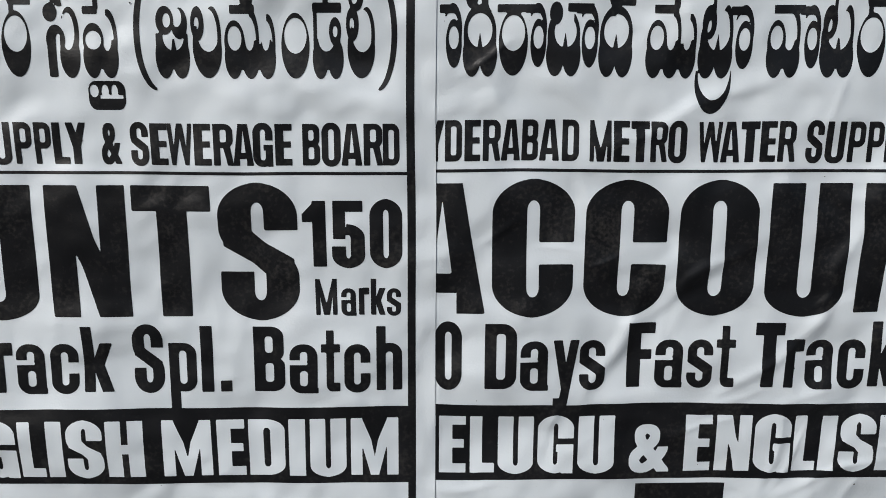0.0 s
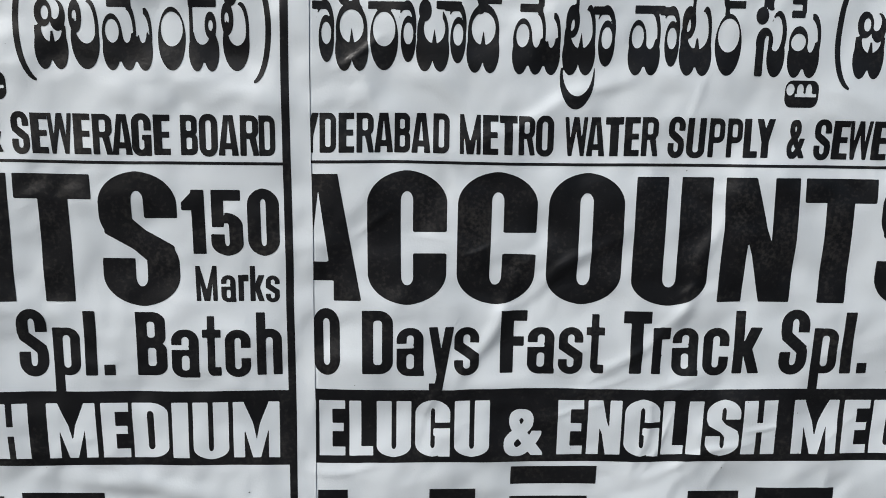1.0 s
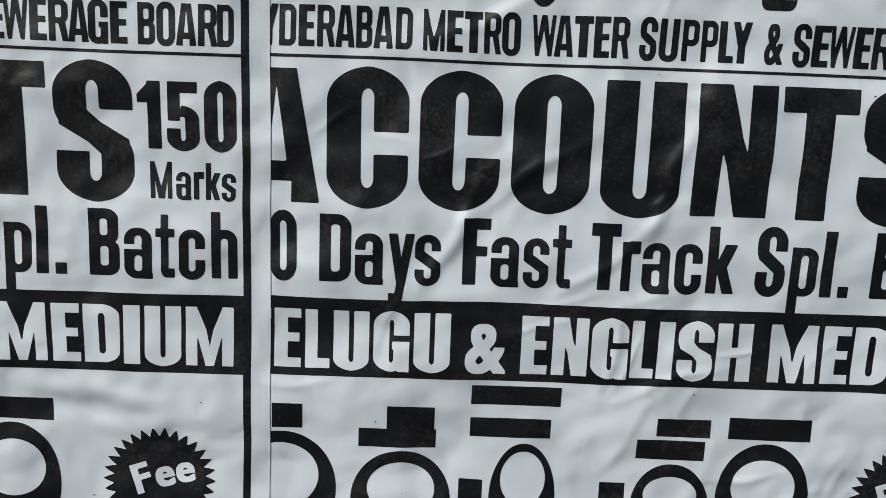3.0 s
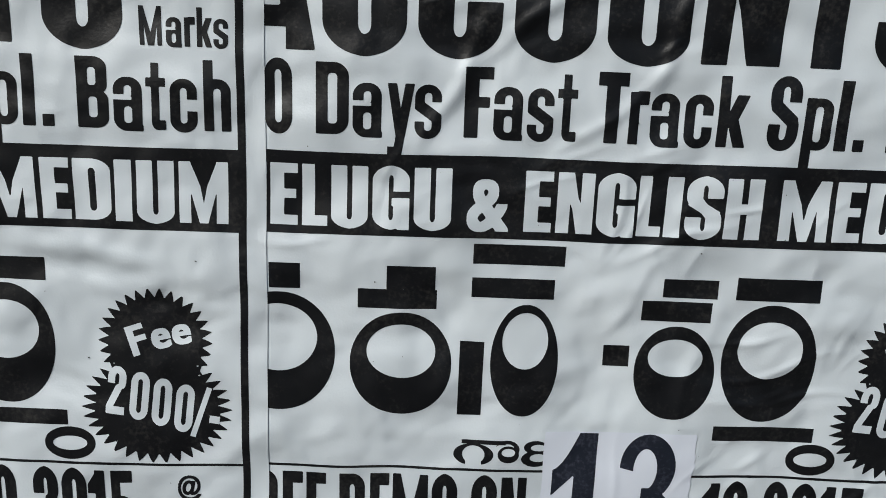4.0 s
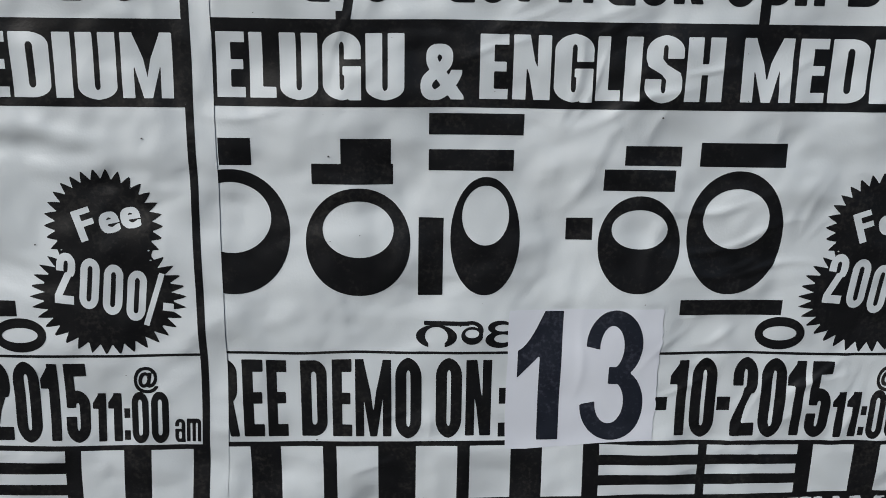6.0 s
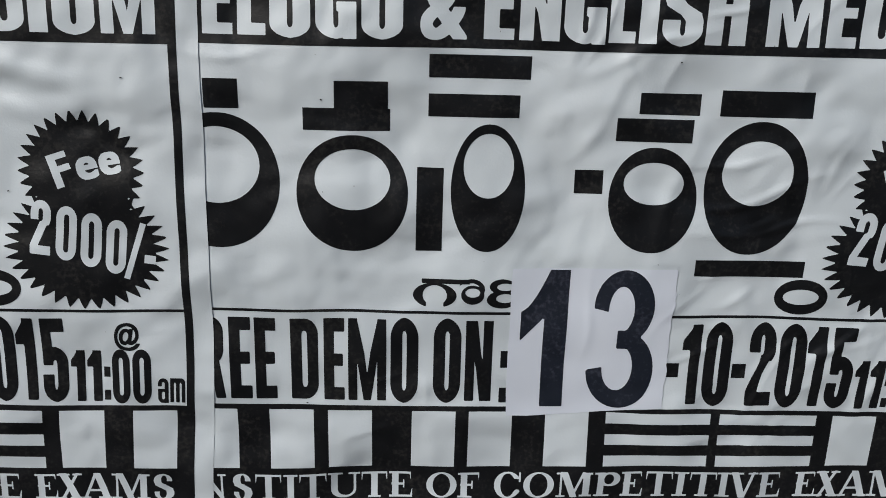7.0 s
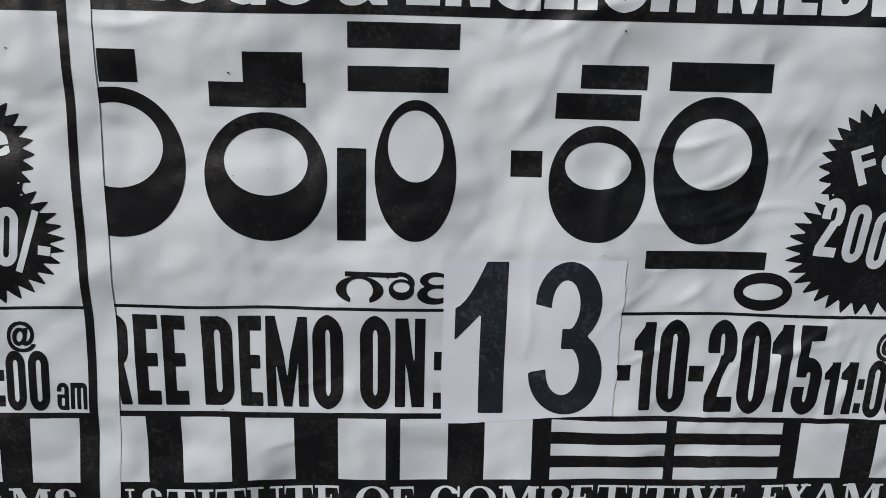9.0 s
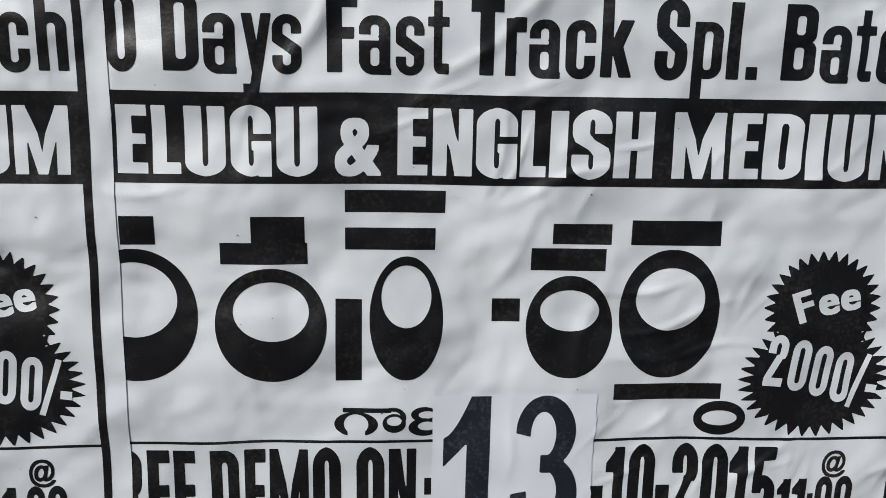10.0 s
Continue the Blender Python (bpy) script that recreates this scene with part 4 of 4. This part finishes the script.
# ---- number sheet pasted over the date ----
slip = tagged(new("number_sheet"), "torn white paper sheet with two dark figures on a poster", "paper sheet")
note = Sheet(slip, 0.0, 0.0, 0.0010, 0.0, 0.0)


def torn(X, Z):
    right_edge = 0.1540 + 0.012 * (Z - 0.08) + 0.0008 * drift(Z * 190, Z * 0 + 3) + 0.0014 * drift(Z * 40, Z * 0 + 8)
    left_edge = 0.0007 * drift(Z * 30, Z * 0 + 15) - 0.015 * (0.15 - Z) * 0.4
    foot = 0.0005 + 0.078 * np.maximum(X - 0.02, 0) + 0.0007 * drift(X * 30, X * 0 + 21)
    return (X > left_edge) & (X < right_edge) & (Z > foot) & (Z < 0.1545 + 0.012 * X)


verts, faces = sheet_from(torn, 0.160, 0.160, 0.0018, 0.004)
note.add("paper", turned(verts, 0.3060, 0.9415, 0.3), faces, BOND, 0.0)


def figure_one(X, Z):
    a, b = X / 0.0445, Z / 0.1420
    brow = np.where(a < 0.58, 0.71 + 0.29 * (np.clip(a, 0, 1) / 0.58) ** 1.6, 1.0)
    return (b > 0) & (b < brow) & (a > 0) & (a < 1) & ((a > 0.5) | (b > 0.492 + 0.36 * a))


verts, faces = sheet_from(figure_one, 0.0445, 0.1420, 0.0018)
note.add("figure", turned(verts, 0.3160, 0.9530, 0.3), faces, TONER, INK_OFF)


def figure_three(X, Z):
    a, b = X / 0.0625, Z / 0.1425
    up = ellipse(a, b, 0.47, 0.740, 0.455, 0.265) & ~ellipse(a, b, 0.43, 0.725, 0.195, 0.165)
    foot = ellipse(a, b, 0.48, 0.285, 0.520, 0.290) & ~ellipse(a, b, 0.44, 0.300, 0.235, 0.170)
    gap = (a < 0.43) & (b > 0.285 + 0.10 * a) & (b < 0.735 - 0.10 * a)
    return ((up | foot) & ~gap) | (box(a, b, 0.40, 0.445, 0.70, 0.580))


verts, faces = sheet_from(figure_three, 0.0625, 0.1425, 0.0018)
note.add("figure", turned(verts, 0.3845, 0.9535, 0.3), faces, TONER, INK_OFF)

# ---- pink sheet over the posters' upper rim ----
pink = tagged(new("pink_poster"), "bright pink paper poster with a dark printed band pasted above", "poster")
banner = Sheet(pink, 0.0, 0.0, 0.0022, 0.0, 0.0)
bar(banner, "paper", 0.02, 1.7688, 1.25, 2.10, PINK, 0.0, 0.005, turn=-0.2)
bar(banner, "dark_band", 0.30, 1.779, 1.24, 1.96, NAVY, INK_OFF, 0.005, turn=3.0)

block("wall_front", -4.0, 0.012, 0.0, 5.0, 0.25, 3.0, PLASTER, "rough plastered street wall behind the posters")
# unseen wall, added so the ink mirrors something dark below the sky
block("wall_back", -30, -12.3, 0.0, 30, -12.0, 2.6, PLASTER, "plain unseen wall added opposite the posters to darken reflections")
# ground out of view, added for bounce light and dark low reflections
block("ground", -400, -400, -0.2, 400, 400, 0.0, PAVING, "grey dusty asphalt added out of view for bounce and reflections")
